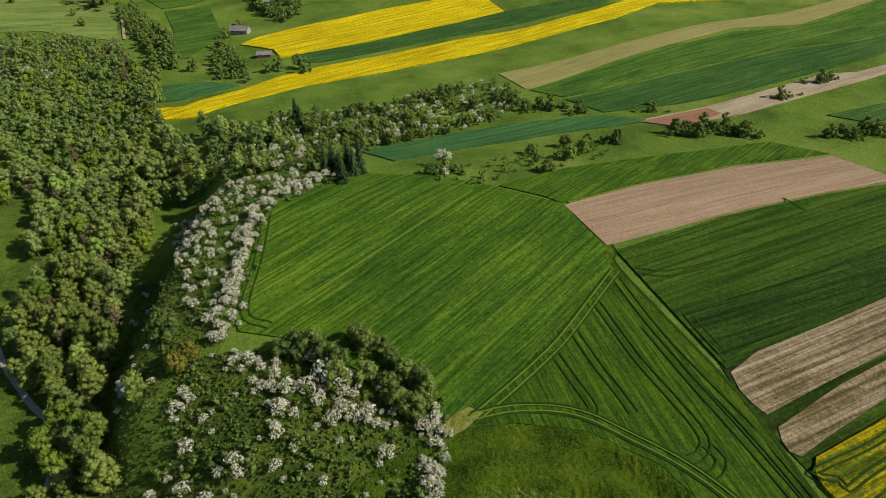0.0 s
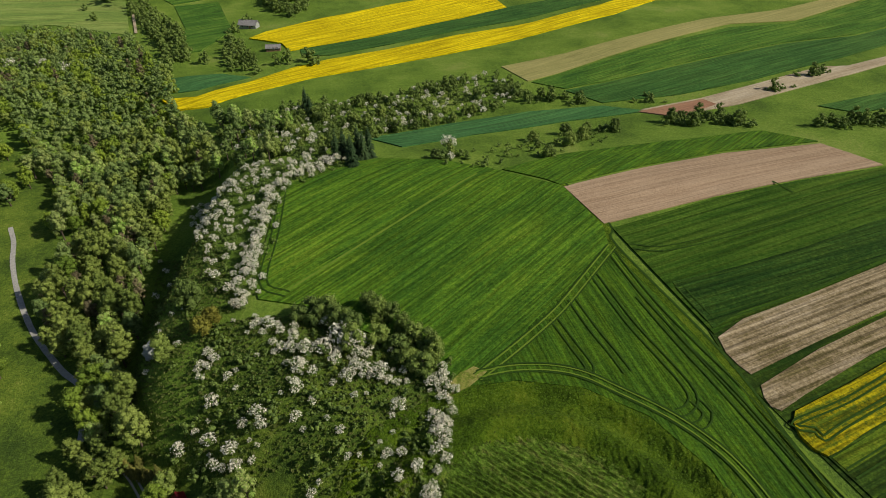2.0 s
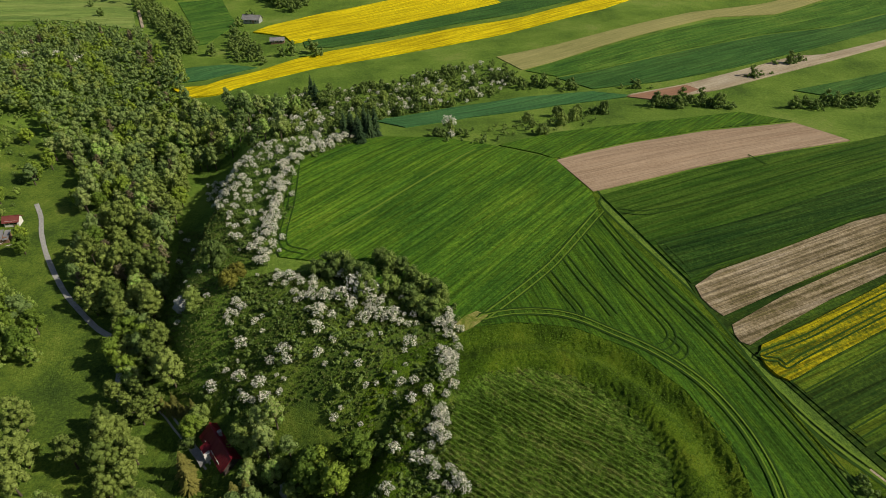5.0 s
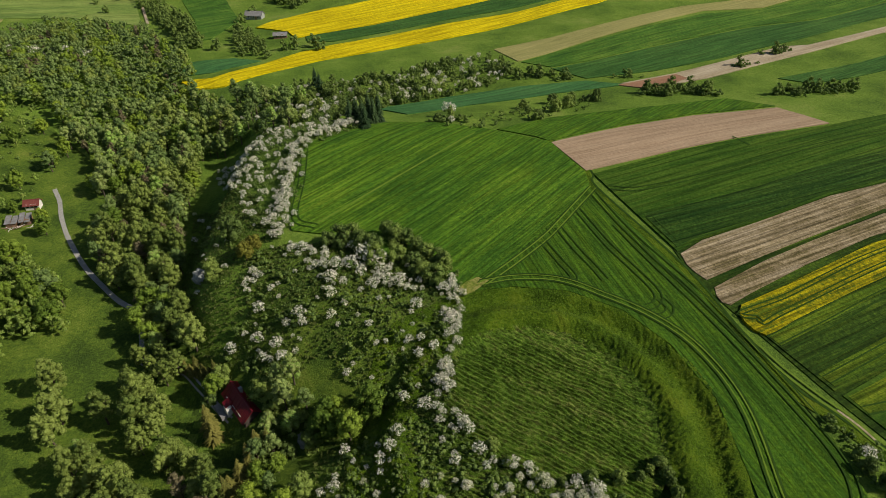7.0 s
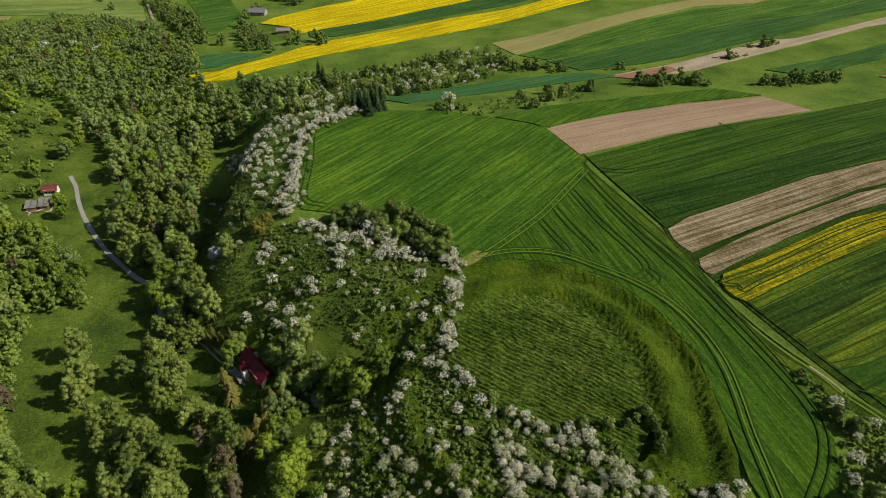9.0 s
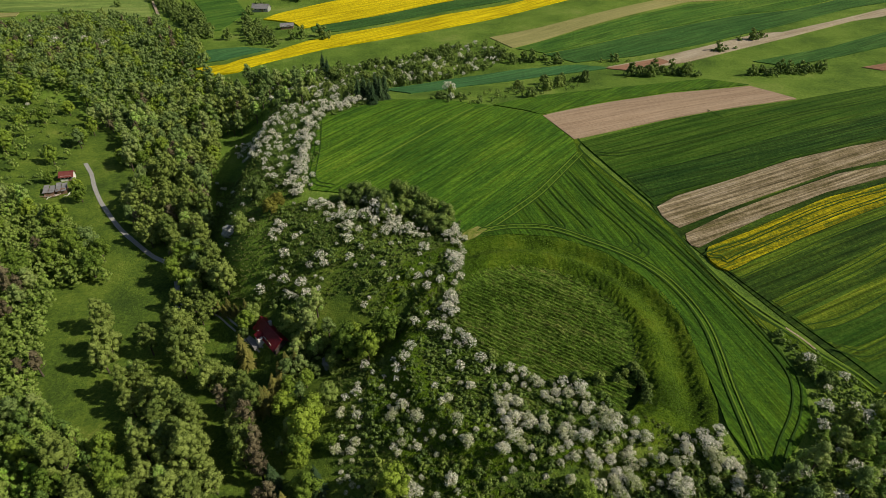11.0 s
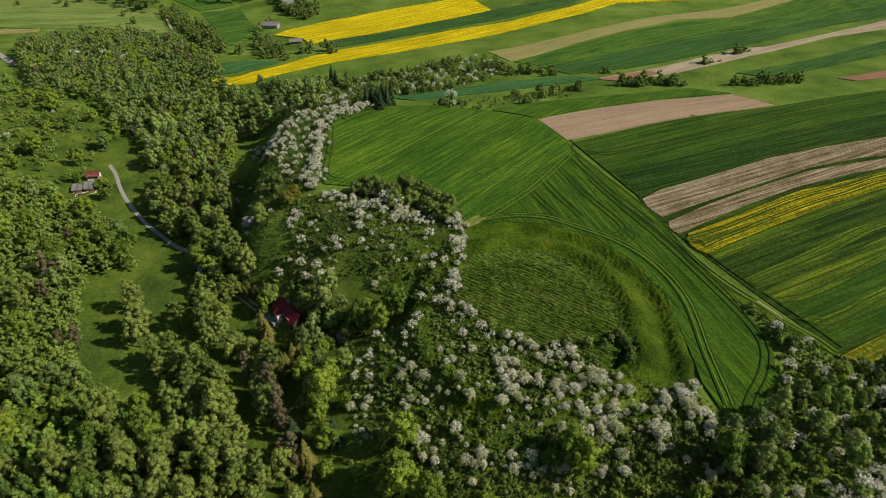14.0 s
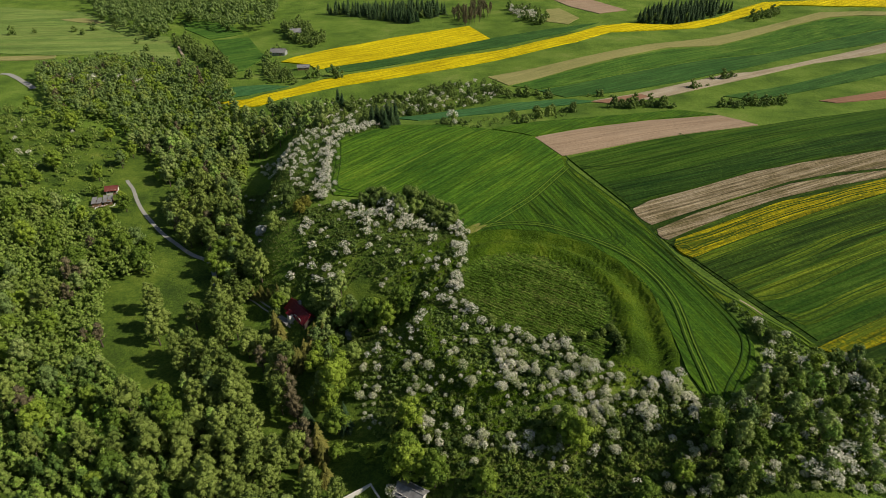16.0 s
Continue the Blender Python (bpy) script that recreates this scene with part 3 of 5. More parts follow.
FARTREE_AT = [(-203.8, 332.7), (-279.1, 385.5), (-268.5, 376.8), (-266.4, 389.4), (-305.8, 380.9), (-319.7, 376.3), (-218.5, 351.5), (-111.8, 287.4), (-103.5, 267.4), (-94.5, 256.4), (-83.9, 236.2), (-78.4, 247.1), (-74.1, 248.7), (-65.0, 250.7), (-60.9, 243.7), (-111.1, 314.1), (-114.0, 303.3), (-113.4, 359.5), (-112.9, 253.6), (-145.1, 294.4), (-136.1, 282.2)]
HOUSE_TREES = [(-36.4, 39.6), (-33.6, 36.0), (-36.7, 31.2), (-31.9, 31.2), (-30.8, 36.5), (-34.4, 41.1), (-27.9, 32.0), (-26.7, 35.4), (-27.4, 21.3), (-38.9, 42.1), (-49.1, 48.2), (-50.9, 44.8)]
PATCH = [(0.7, 61.3), (3.1, 62.7), (5.4, 61.7), (3.6, 59.7), (2.2, 58.3), (0.2, 57.2), (-1.7, 56.4), (-1.1, 59.1)]
NOTCH = [(78.8, 121.5), (80.1, 119.2), (81.7, 116.4)]
RUT1 = [(-33.4, 81.0), (-22.0, 93.8), (-9.1, 108.2), (5.3, 124.3)]
RUT2 = [(33.8, 95.7), (27.5, 87.0), (22.3, 79.8), (18.5, 75.0), (11.4, 67.6), (3.7, 60.2)]
RUT3 = [(18.4, 74.2), (21.4, 67.3), (23.3, 62.9), (22.6, 61.2)]
RUT4 = [(22.6, 79.4), (25.5, 71.6), (27.8, 66.5), (29.7, 61.8)]
RUT5 = [(3.7, 60.8), (10.0, 62.4), (16.9, 62.5), (22.3, 61.1), (27.3, 58.1), (33.5, 54.1), (38.1, 50.1), (42.0, 45.1), (45.0, 38.0), (46.3, 31.0), (46.2, 24.5), (45.4, 16.1), (45.1, 6.8), (44.9, 3.0)]
RUT6 = [(33.3, 93.4), (37.7, 79.9), (42.3, 69.2), (46.5, 60.6), (50.3, 51.0), (53.2, 42.0), (55.8, 33.5), (57.6, 27.0)]
RUT7 = [(36.0, 80.5), (40.5, 69.0), (45.0, 58.5), (49.0, 48.5), (51.7, 40.9), (55.2, 30.0), (57.2, 22.4), (57.2, 16.8), (54.5, 11.0), (49.5, 4.8), (46.9, 1.1)]
RUT8 = [(28.2, 86.5), (32.7, 73.4), (36.5, 65.1), (39.0, 59.4), (39.3, 56.5), (37.8, 54.5), (36.1, 53.8)]
RUT8B = [(39.3, 56.5), (40.8, 53.9), (39.5, 51.9), (37.6, 51.2)]
RUT9 = [(-42.1, 114.8), (-40.2, 98.8), (-38.9, 83.3), (-33.2, 79.9)]
MAIN_EAST = [(33.1, 95.5), (46.1, 65.4), (51.2, 46.8), (55.2, 33.9), (58.1, 24.3), (58.5, 15.8), (56.3, 9.5), (52.0, 4.8), (44.6, -1.1), (43.1, 2.1), (41.8, 8.4), (42.2, 16.0), (42.2, 21.6), (42.1, 32.5), (38.1, 44.1), (31.2, 53.1), (21.4, 58.5), (10.5, 59.8), (2.2, 58.5)]
MAIN_NORTH = [(-42.5, 116.8), (-35.1, 124.3), (-29.4, 131.4), (-20.9, 134.6), (-5.4, 134.0), (7.8, 128.5), (20.2, 121.6), (26.2, 118.9), (33.2, 102.9), (33.1, 95.5), (2.2, 58.5), (-1.2, 60.4), (-4.5, 64.2), (-17.6, 71.0), (-29.9, 77.1), (-38.8, 78.6), (-40.5, 83.4), (-41.9, 98.8), (-42.4, 108.5)]

# ---- makers of land, strips and plants ----
def mesh_from(name, verts, tris, material, smooth=False):
    """A triangle mesh from arrays."""
    me = bpy.data.meshes.new(name)
    verts, tris = np.asarray(verts, np.float32), np.asarray(tris, np.int32)
    me.vertices.add(len(verts))
    me.vertices.foreach_set("co", verts.ravel())
    me.loops.add(tris.size)
    me.loops.foreach_set("vertex_index", tris.ravel())
    me.polygons.add(len(tris))
    me.polygons.foreach_set("loop_start", np.arange(0, tris.size, 3, dtype=np.int32))
    if smooth:
        me.polygons.foreach_set("use_smooth", np.ones(len(tris), bool))
    me.update(calc_edges=True)
    me.materials.append(material)
    return me


def part(name, bm, material, parent, label=""):
    me = bpy.data.meshes.new(name)
    bm.to_mesh(me)
    bm.free()
    me.materials.append(material)
    ob = new(name, me)
    ob.parent = parent
    return tagged(ob, label)


def mesh_part(name, me, parent, label=""):
    ob = new(name, me)
    ob.parent = parent
    return tagged(ob, label)


def drape(name, outline, material, high, cell, label, category="field"):
    """A field: its outline cut into cells, laid over the land at the crop's height, with sides."""
    bm = bmesh.new()
    bm.faces.new([bm.verts.new((x, y, 0)) for x, y in outline])
    xs, ys = [p[0] for p in outline], [p[1] for p in outline]
    for axis, lo, hi in ((0, min(xs), max(xs)), (1, min(ys), max(ys))):
        for k in range(int(lo // cell) + 1, int(hi // cell) + 1):
            co, no = [0, 0, 0], [0, 0, 0]
            co[axis], no[axis] = k * cell, 1
            bmesh.ops.bisect_plane(bm, geom=bm.verts[:] + bm.edges[:] + bm.faces[:], plane_co=co, plane_no=no, dist=1e-4)
    bmesh.ops.triangulate(bm, faces=bm.faces[:])
    if sum(f.normal.z for f in bm.faces) < 0:
        bmesh.ops.reverse_faces(bm, faces=bm.faces[:])
    z = ground([v.co.x for v in bm.verts], [v.co.y for v in bm.verts])
    for v, g in zip(bm.verts, z):
        v.co.z = g + high
    rim = [e for e in bm.edges if e.is_boundary]
    low = bmesh.ops.extrude_edge_only(bm, edges=rim)["geom"]
    for v in low:
        if isinstance(v, bmesh.types.BMVert):
            v.co.z -= high + 0.5
    bmesh.ops.split_edges(bm, edges=rim)
    bm.normal_update()
    for f in bm.faces:
        f.smooth = abs(f.normal.z) > 0.3
    ob = part(name, bm, material, None)
    return tagged(ob, label, category, kind="structure")


def bend(points, step):
    """A smooth line through points, in even steps."""
    p = np.array(points, float)
    p = np.vstack([2 * p[0] - p[1], p, 2 * p[-1] - p[-2]])
    out = []
    for a, b, c, d in zip(p[:-3], p[1:-2], p[2:-1], p[3:]):
        n = max(2, int(np.hypot(*(c - b)) / step))
        for s in np.arange(n) / n:
            out.append(0.5 * (2 * b + (c - a) * s + (2 * a - 5 * b + 4 * c - d) * s * s + (3 * b - a - 3 * c + d) * s ** 3))
    return np.array(out + [p[-2]])


def strip(points, wide, high, step=1.5, shift=0.0, seed=1):
    """Vertices and triangles of a ribbon laid over the land."""
    c = bend(points, step)
    g = np.gradient(c, axis=0)
    side = np.stack([-g[:, 1], g[:, 0]], 1) / np.hypot(g[:, 0], g[:, 1])[:, None]
    c = c + side * shift
    rng = np.random.default_rng(seed)
    w = wide * (0.93 + 0.14 * rng.random(len(c)))[:, None]
    rows = [c - side * w / 2, c, c + side * w / 2]
    xy = np.stack(rows, 1).reshape(-1, 2)
    z = ground(xy[:, 0], xy[:, 1]) + high
    z[1::3] += 0.02
    v = np.column_stack([xy, z])
    t = []
    for i in range(len(c) - 1):
        a, b = 3 * i, 3 * i + 3
        t += [(a, a + 1, b + 1), (a, b + 1, b), (a + 1, a + 2, b + 2), (a + 1, b + 2, b + 1)]
    t = np.array(t)[:, ::-1]
    return v, t


def joined(pieces):
    v, t, n = [], [], 0
    for a, b in pieces:
        v.append(a)
        t.append(b + n)
        n += len(a)
    return np.vstack(v), np.vstack(t)


ICO = bmesh.new()
bmesh.ops.create_icosphere(ICO, subdivisions=1, radius=1)
ICO_V = np.array([v.co[:] for v in ICO.verts])
ICO.verts.index_update()
ICO_T = np.array([[v.index for v in f.verts] for f in ICO.faces])
ICO.free()


def units(rng, n):
    d = rng.normal(size=(n, 3))
    return d / np.linalg.norm(d, axis=1)[:, None]


def sprays(rng, centre, radius, n, size, flat=1.0, low=-0.5, out=None):
    """n small leaf sprays over a clump, on the side that faces out."""
    d = units(rng, n * 4)
    d = d[d[:, 2] > low]
    if out is not None:
        d = d[d @ np.asarray(out) > -0.25]
    d = d[:n]
    n = len(d)
    o = d + 0.65 * units(rng, n)
    o /= np.linalg.norm(o, axis=1)[:, None]
    a = np.cross(o, units(rng, n))
    a /= np.linalg.norm(a, axis=1)[:, None]
    b = np.cross(o, a)
    s = size * (0.6 + 0.8 * rng.random(n))[:, None]
    c = np.asarray(centre) + d * np.array([1, 1, flat]) * radius * (0.72 + 0.55 * rng.random(n) ** 1.5)[:, None]
    v = np.stack([c - a * s, c + a * s * 0.6 - b * s * 0.95, c + a * s * 0.6 + b * s * 0.95], 1).reshape(-1, 3)
    return v, np.arange(n)[:, None] * 3 + [[0, 1, 2]]


def clump(rng, centre, radius, flat=1.0):
    v = ICO_V * (0.60 + 0.30 * rng.random(len(ICO_V)))[:, None] * np.array([1, 1, flat]) * radius
    return v + np.asarray(centre), ICO_T


def crown_arrays(rng, high, wide, clumps, leaves, size, base=0.3, taper=0.0, lump=1.0):
    """A crown: overlapping clumps over an uneven egg, each with leaf sprays on its outer side."""
    pieces = []
    mid, half = high * (1 + base) / 2, high * (1 - base) / 2
    lean = rng.normal(size=2) * wide * 0.10
    for i in range(clumps):
        u = 1 - 1.7 * (i + 0.5) / clumps
        ang = i * 2.39996 + rng.normal() * 0.35
        r = math.sqrt(max(0.0, 1 - u * u)) * wide * (0.50 + 0.30 * rng.random()) * (1 - taper * max(u, 0))
        big = wide * (0.28 + 0.16 * rng.random()) * lump
        c = (r * math.cos(ang) + lean[0] * u, r * math.sin(ang) + lean[1] * u, mid + u * half * 0.76 + rng.normal() * 0.04 * high)
        out = np.array([c[0], c[1], (c[2] - mid) * wide / half + 0.25 * wide])
        pieces.append(clump(rng, c, big, 0.95))
        pieces.append(sprays(rng, c, big, leaves, size, 0.95, -0.6, out / (np.linalg.norm(out) + 1e-6)))
    pieces.append(clump(rng, (0, 0, mid), wide * 0.55, half / wide))
    return joined(pieces)


def stem_arrays(rng, high, thick, limbs=4):
    """A tapered stem with limbs."""
    pieces = []

    def limb(a, b, ra, rb):
        a, b = np.array(a, float), np.array(b, float)
        w = (b - a) / np.linalg.norm(b - a)
        u = np.cross(w, (0.3, 1, 0.2))
        u /= np.linalg.norm(u)
        q = np.cross(w, u)
        rings = []
        for s, r in ((0, ra), (0.5, (ra + rb) / 2), (1, rb)):
            p = a + (b - a) * s + (u * rng.normal() + q * rng.normal()) * 0.05 * high * s * (1 - s)
            rings.append([p + r * (u * math.cos(k * math.pi / 3) + q * math.sin(k * math.pi / 3)) for k in range(6)])
        v = np.array(rings).reshape(-1, 3)
        t = []
        for j in range(2):
            for k in range(6):
                m, n = j * 6 + k, j * 6 + (k + 1) % 6
                t += [(m, n, n + 6), (m, n + 6, m + 6)]
        pieces.append((v, np.array(t)))

    limb((0, 0, -0.6), (0, 0, high * 0.75), thick, thick * 0.35)
    for k in range(limbs):
        ang, at = k * 2.4 + rng.random(), high * (0.28 + 0.10 * k)
        limb((0, 0, at), (math.cos(ang) * high * 0.22, math.sin(ang) * high * 0.22, at + high * 0.2), thick * 0.45, thick * 0.12)
    return joined(pieces)


def spruce_arrays(rng, high, wide, whorls, around, size):
    """A conifer: drooping whorls of needle sprays that narrow to the tip."""
    v, t, n = [], [], 0
    for i in range(whorls):
        s = i / (whorls - 1)
        r = wide * (1 - s) ** 0.85 + 0.12
        z = high * (0.10 + 0.90 * s)
        for k in range(max(4, int(around * (1 - 0.6 * s)))):
            ang = rng.random() * 6.283
            reach = r * (0.75 + 0.4 * rng.random())
            d = np.array([math.cos(ang), math.sin(ang), 0])
            q = np.array([-d[1], d[0], 0])
            w = size * (0.5 + 0.6 * rng.random()) * (1 - 0.4 * s)
            a = np.array([0, 0, z]) + d * reach * 0.15
            e = np.array([0, 0, z - reach * 0.38]) + d * reach
            m = (a + e) / 2 + np.array([0, 0, 0.10 * reach])
            v += [a, m - q * w - (0, 0, 0.12), e, m + q * w - (0, 0, 0.12), m + (0, 0, 0.1)]
            t += [(n, n + 1, n + 4), (n + 1, n + 2, n + 4), (n + 2, n + 3, n + 4), (n + 3, n, n + 4)]
            n += 5
    core = ICO_V * np.array([wide * 0.45, wide * 0.45, high * 0.42]) + (0, 0, high * 0.46)
    core[:, :2] *= np.clip(1.25 - core[:, 2:3] / high, 0.05, 1)
    return joined([(np.array(v), np.array(t)), (core, ICO_T)])


def inside(x, y, outline):
    hit = np.zeros(np.shape(x), bool)
    for (ax, ay), (bx, by) in zip(outline, outline[1:] + outline[:1]):
        cross = (ay > y) != (by > y)
        hit ^= cross & (x < (bx - ax) * (y - ay) / (by - ay + 1e-12) + ax)
    return hit


def scatter(outline, gap, seed, keep=1.0, avoid=()):
    """Places inside an outline, at least a gap apart."""
    rng = np.random.default_rng(seed)
    o = np.array(outline)
    lo, hi = o.min(0), o.max(0)
    n = int((hi - lo).prod() / gap ** 2 * 5)
    p = lo + (hi - lo) * rng.random((n, 2))
    p = p[inside(p[:, 0], p[:, 1], outline)]
    for hole in avoid:
        p = p[~inside(p[:, 0], p[:, 1], hole)]
    taken, cells = [], {}
    for x, y in p:
        i, j = int(x // gap), int(y // gap)
        if any((x - q[0]) ** 2 + (y - q[1]) ** 2 < gap * gap for a in (-1, 0, 1) for b in (-1, 0, 1) for q in cells.get((i + a, j + b), ())):
            continue
        cells.setdefault((i, j), []).append((x, y))
        taken.append((x, y))
    return [q for q in taken if rng.random() < keep]

# ---- the ground sheet ----
def spread(lo, hi, step, end, grow=1.22):
    mid = list(np.arange(lo, hi + 0.1, step))
    left, right, s = [], [], step
    while (right[-1] if right else hi) < end:
        s *= grow
        right.append((right[-1] if right else hi) + s)
        left.append((left[-1] if left else lo) - s)
    return np.array(left[::-1] + mid + right)


gx, gy = spread(-246, 318, 3.0, 3000), spread(-96, 432, 3.0, 3000)
mx, my = np.meshgrid(gx, gy)
land = np.column_stack([mx.ravel(), my.ravel(), (ground(mx, my) - 1.1 * ease(31.2, 29.5, ring_radius(mx, my))).ravel()])
i0 = (np.arange(len(gy) - 1)[:, None] * len(gx) + np.arange(len(gx) - 1)).ravel()
land_t = np.vstack([np.column_stack([i0, i0 + 1, i0 + len(gx) + 1]), np.column_stack([i0, i0 + len(gx) + 1, i0 + len(gx)])])
tagged(new("ground", mesh_from("ground", land, land_t, MEADOW, True)), "rolling meadow ground of short green grass", "ground", kind="structure")

# ---- fields ----
def along(outline, s):
    """A line lengthwise through a strip field, s from its upper to its lower edge."""
    half = len(outline) // 2
    a, b = bend(outline[:half], 4), bend(outline[half:][::-1], 4)
    k = np.linspace(0.005, 0.97, 14)
    pick = lambda c: np.column_stack([np.interp(k * (len(c) - 1), np.arange(len(c)), c[:, i]) for i in (0, 1)])
    return [tuple(p) for p in pick(a) * (1 - s) + pick(b) * s]


def band(outline, s0, s1):
    return along(outline, s0) + along(outline, s1)[::-1]


drape("meadow", [(-300, 216), (-188, 190), (-152, 174), (-128, 152), (-104, 128), (-86, 118), (-78, 99), (-64, 72), (-52, 54), (-38, 50), (-24, 54), (-3, 45), (-6, 34), (4, 20), (12, 13), (29, 9), (37, 0), (44, -7), (58, -18), (76, -36), (76, -120), (-300, -120)], VALLEY, 0.10, 3.0, "rough uneven grass of the valley meadow and slope", "meadow")
drape("meadow", W_SPUR, VALLEY, 0.15, 3.0, "rough scrubby grass on the spur of the hill", "meadow")
drape("field", MAIN_NORTH, WHEAT, 0.35, 3.0, "bright green young wheat field with wheel ruts")
drape("field", MAIN_EAST, WHEAT_SIDE, 0.35, 3.0, "green wheat headland curving round the earthwork")
drape("grass_corner", PATCH, grass_material("dry_grass", [(0.35, (0.11, 0.16, 0.02)), (0.5, (0.20, 0.22, 0.05)), (0.65, (0.28, 0.27, 0.09))], 1.5, 0.3), 0.41, 2.0, "dry yellowish grass corner beside the earthwork", "grass")
drape("verge", [(46.8, 72.5), (91.8, 93.4), (145.0, 109.5), (230.5, 129.8), (125.1, 0.6), (86.5, -7.0), (72.0, 14.8), (62.2, 33.0), (52.0, 54.6), (48.0, 64.0)], WHEAT_EAST, 0.16, 3.0, "low dark grass between the crop strips", "grass")
drape("field", BROWN, SOIL, 0.3, 3.0, "freshly tilled pale brown bare soil field")
drape("field", G1, WHEAT_MID, 0.35, 3.0, "dark green cereal field beside the tilled soil")
drape("field", [(48.0, 70.2)] + S1[1:-2] + [(50.8, 61.9), (49.4, 63.8), (48.2, 66.6)], STUBBLE, 0.3, 3.0, "pale straw stubble strip, half ploughed")
drape("field", [(51.6, 59.6)] + S2[1:-1] + [(53.0, 54.6), (51.6, 55.4), (51.2, 57.2)], STUBBLE, 0.3, 3.0, "narrow pale stubble strip beside the rape")
drape("field", [(55.0, 54.4)] + Y3[1:-2] + [(59.0, 47.6), (56.6, 46.5), (55.0, 47.6), (53.9, 49.8), (53.8, 52.2)], RAPE_EAST, 0.55, 3.0, "yellow flowering rape strip with green gaps")
drape("field", G2, WHEAT_EAST, 0.35, 3.0, "dark green cereal strip below the rape")
drape("field", G3, WHEAT_MID, 0.35, 3.0, "green cereal strip beside the dirt track")
drape("field", Y4, RAPE_EAST, 0.5, 3.0, "small patch of yellow flowering rape")
drape("field", G4, WHEAT_EAST, 0.35, 3.0, "green cereal strip at the track's end")
drape("field", [(43.6, 84.6), (59.4, 89.8), (75.9, 96.2), (94.7, 105.2), (125.0, 116.2), (172.0, 128.2), (246.0, 148.0), (231.5, 131.6), (145.8, 110.2), (118.7, 102.6), (92.0, 93.2), (70.1, 82.9), (54.5, 76.7), (47.8, 72.2)], WHEAT_DEEP, 0.43, 3.0, "dark blue-green cereal strip above the stubble")
for outline, s0, s1, label in ((G2, 0.04, 0.22, "yellow-green cereal strip beside the rape"), (G2, 0.74, 0.96, "yellow-green cereal strip at the field's lower side"),
                               (G3, 0.05, 0.34, "light green cereal strip with tramlines"), (G3, 0.62, 0.80, "light green narrow cereal strip"), (G4, 0.30, 0.62, "light green cereal strip by the rape patch")):
    drape("field", band(outline, s0, s1), WHEAT_LIGHT, 0.42, 3.0, label)
drape("field", Y1, RAPE, 0.60, 6.0, "bright yellow rape field beside the barns")
drape("field", Y2, RAPE, 0.60, 6.0, "long winding bright yellow rape strip")
drape("field", T1, PALE_CROP, 0.30, 6.0, "long pale straw-coloured crop strip")
drape("field", G5, WHEAT_FAR, 0.30, 6.0, "fresh green cereal strip on the far slope")
drape("field", G6, TEAL_CROP, 0.30, 6.0, "dark blue-green rye strip on the far slope")
drape("field", SAND, SANDY, 0.30, 6.0, "sandy bare strip with a farm track")
drape("field", SANDRED, RED_SOIL, 0.33, 5.0, "reddish bare soil at the sandy strip's end")
drape("field", RED, RED_SOIL, 0.30, 6.0, "reddish tilled soil strip")
drape("field", DARK1, TEAL_CROP, 0.30, 6.0, "dark green rye strip beside the sandy track")
drape("field", FARB, SOIL, 0.36, 10.0, "far brown ploughed field")
drape("field", FARP, PALE_CROP, 0.36, 10.0, "far pale fallow patch")
# hill meadow: distance haze is put into the colours as extra blue
drape("field", PAST, row_material("pasture", [(0.35, (0.110, 0.185, 0.044)), (0.5, (0.165, 0.250, 0.056)), (0.65, (0.225, 0.290, 0.078))], 8, 5.0, 14.0), 0.3, 5.0, "yellow-green striped hay meadow on the hill")
drape("field", PALE, PALE_CROP, 0.54, 8.0, "small pale fallow strip on the hill")
drape("field", PALE2, PALE_CROP, 0.48, 8.0, "pale strip along the wood's edge")
drape("field", TEAL, RYE_BLUE, 0.30, 6.0, "blue-green rye plot before the rape strip")
drape("field", TEAL2, WHEAT_FAR, 0.30, 8.0, "blue-green rye plot beside the farm")
drape("field", OLIVE, WHEAT_FAR, 0.36, 8.0, "olive fallow plot by the far wood")
drape("field", TEAL3, RYE_BLUE, 0.30, 5.0, "blue-green rye strip along the hedge")
drape("field", BRIGHT, WHEAT, 0.30, 5.0, "bright green strip behind the wheat field")
drape("field", TEAL4, TEAL_CROP, 0.36, 6.0, "dark green strip between the rape fields")


def lumps(x, y, size, seed=3.1):
    flat = [noise.noise(Vector((a / size, b / size, seed))) for a, b in zip(np.ravel(x), np.ravel(y))]
    return np.array(flat).reshape(np.shape(x))


def tall_grass(x, y, r):
    """Standing grass in uneven heaps on bank and ditch."""
    heaps = 0.28 * lumps(x, y, 0.8) + 0.24 * lumps(x, y, 0.42, 7.7)
    return heaps * ease(32.0, 30.8, r) + 0.15


def round_sheet(name, r0, r1, rings, around, material, label, category):
    """A ring of uneven grass on the earthwork."""
    r, a = np.meshgrid(np.linspace(r0, r1, rings), np.arange(around) * 2 * math.pi / around, indexing="ij")
    wob = 1 + 0.012 * np.sin(5 * a + 1) + 0.010 * np.sin(11 * a) + 0.005 * np.sin(37 * a)
    wob = wob * ring_stretch((a + math.pi) % (2 * math.pi) - math.pi)
    x, y = RING[0] + r * wob * np.cos(a), RING[1] + r * wob * np.sin(a)
    z = ground(x, y) + 0.12 + tall_grass(x, y, r)
    v = np.column_stack([x.ravel(), y.ravel(), z.ravel()])
    i = np.arange(rings - 1)[:, None] * around + np.arange(around)
    j = np.arange(rings - 1)[:, None] * around + (np.arange(around) + 1) % around
    i, j = i.ravel(), j.ravel()
    t = np.vstack([np.column_stack([i, i + around, j + around]), np.column_stack([i, j + around, j])])
    tagged(new(name, mesh_from(name, v, t, material)), label, category, kind="structure")


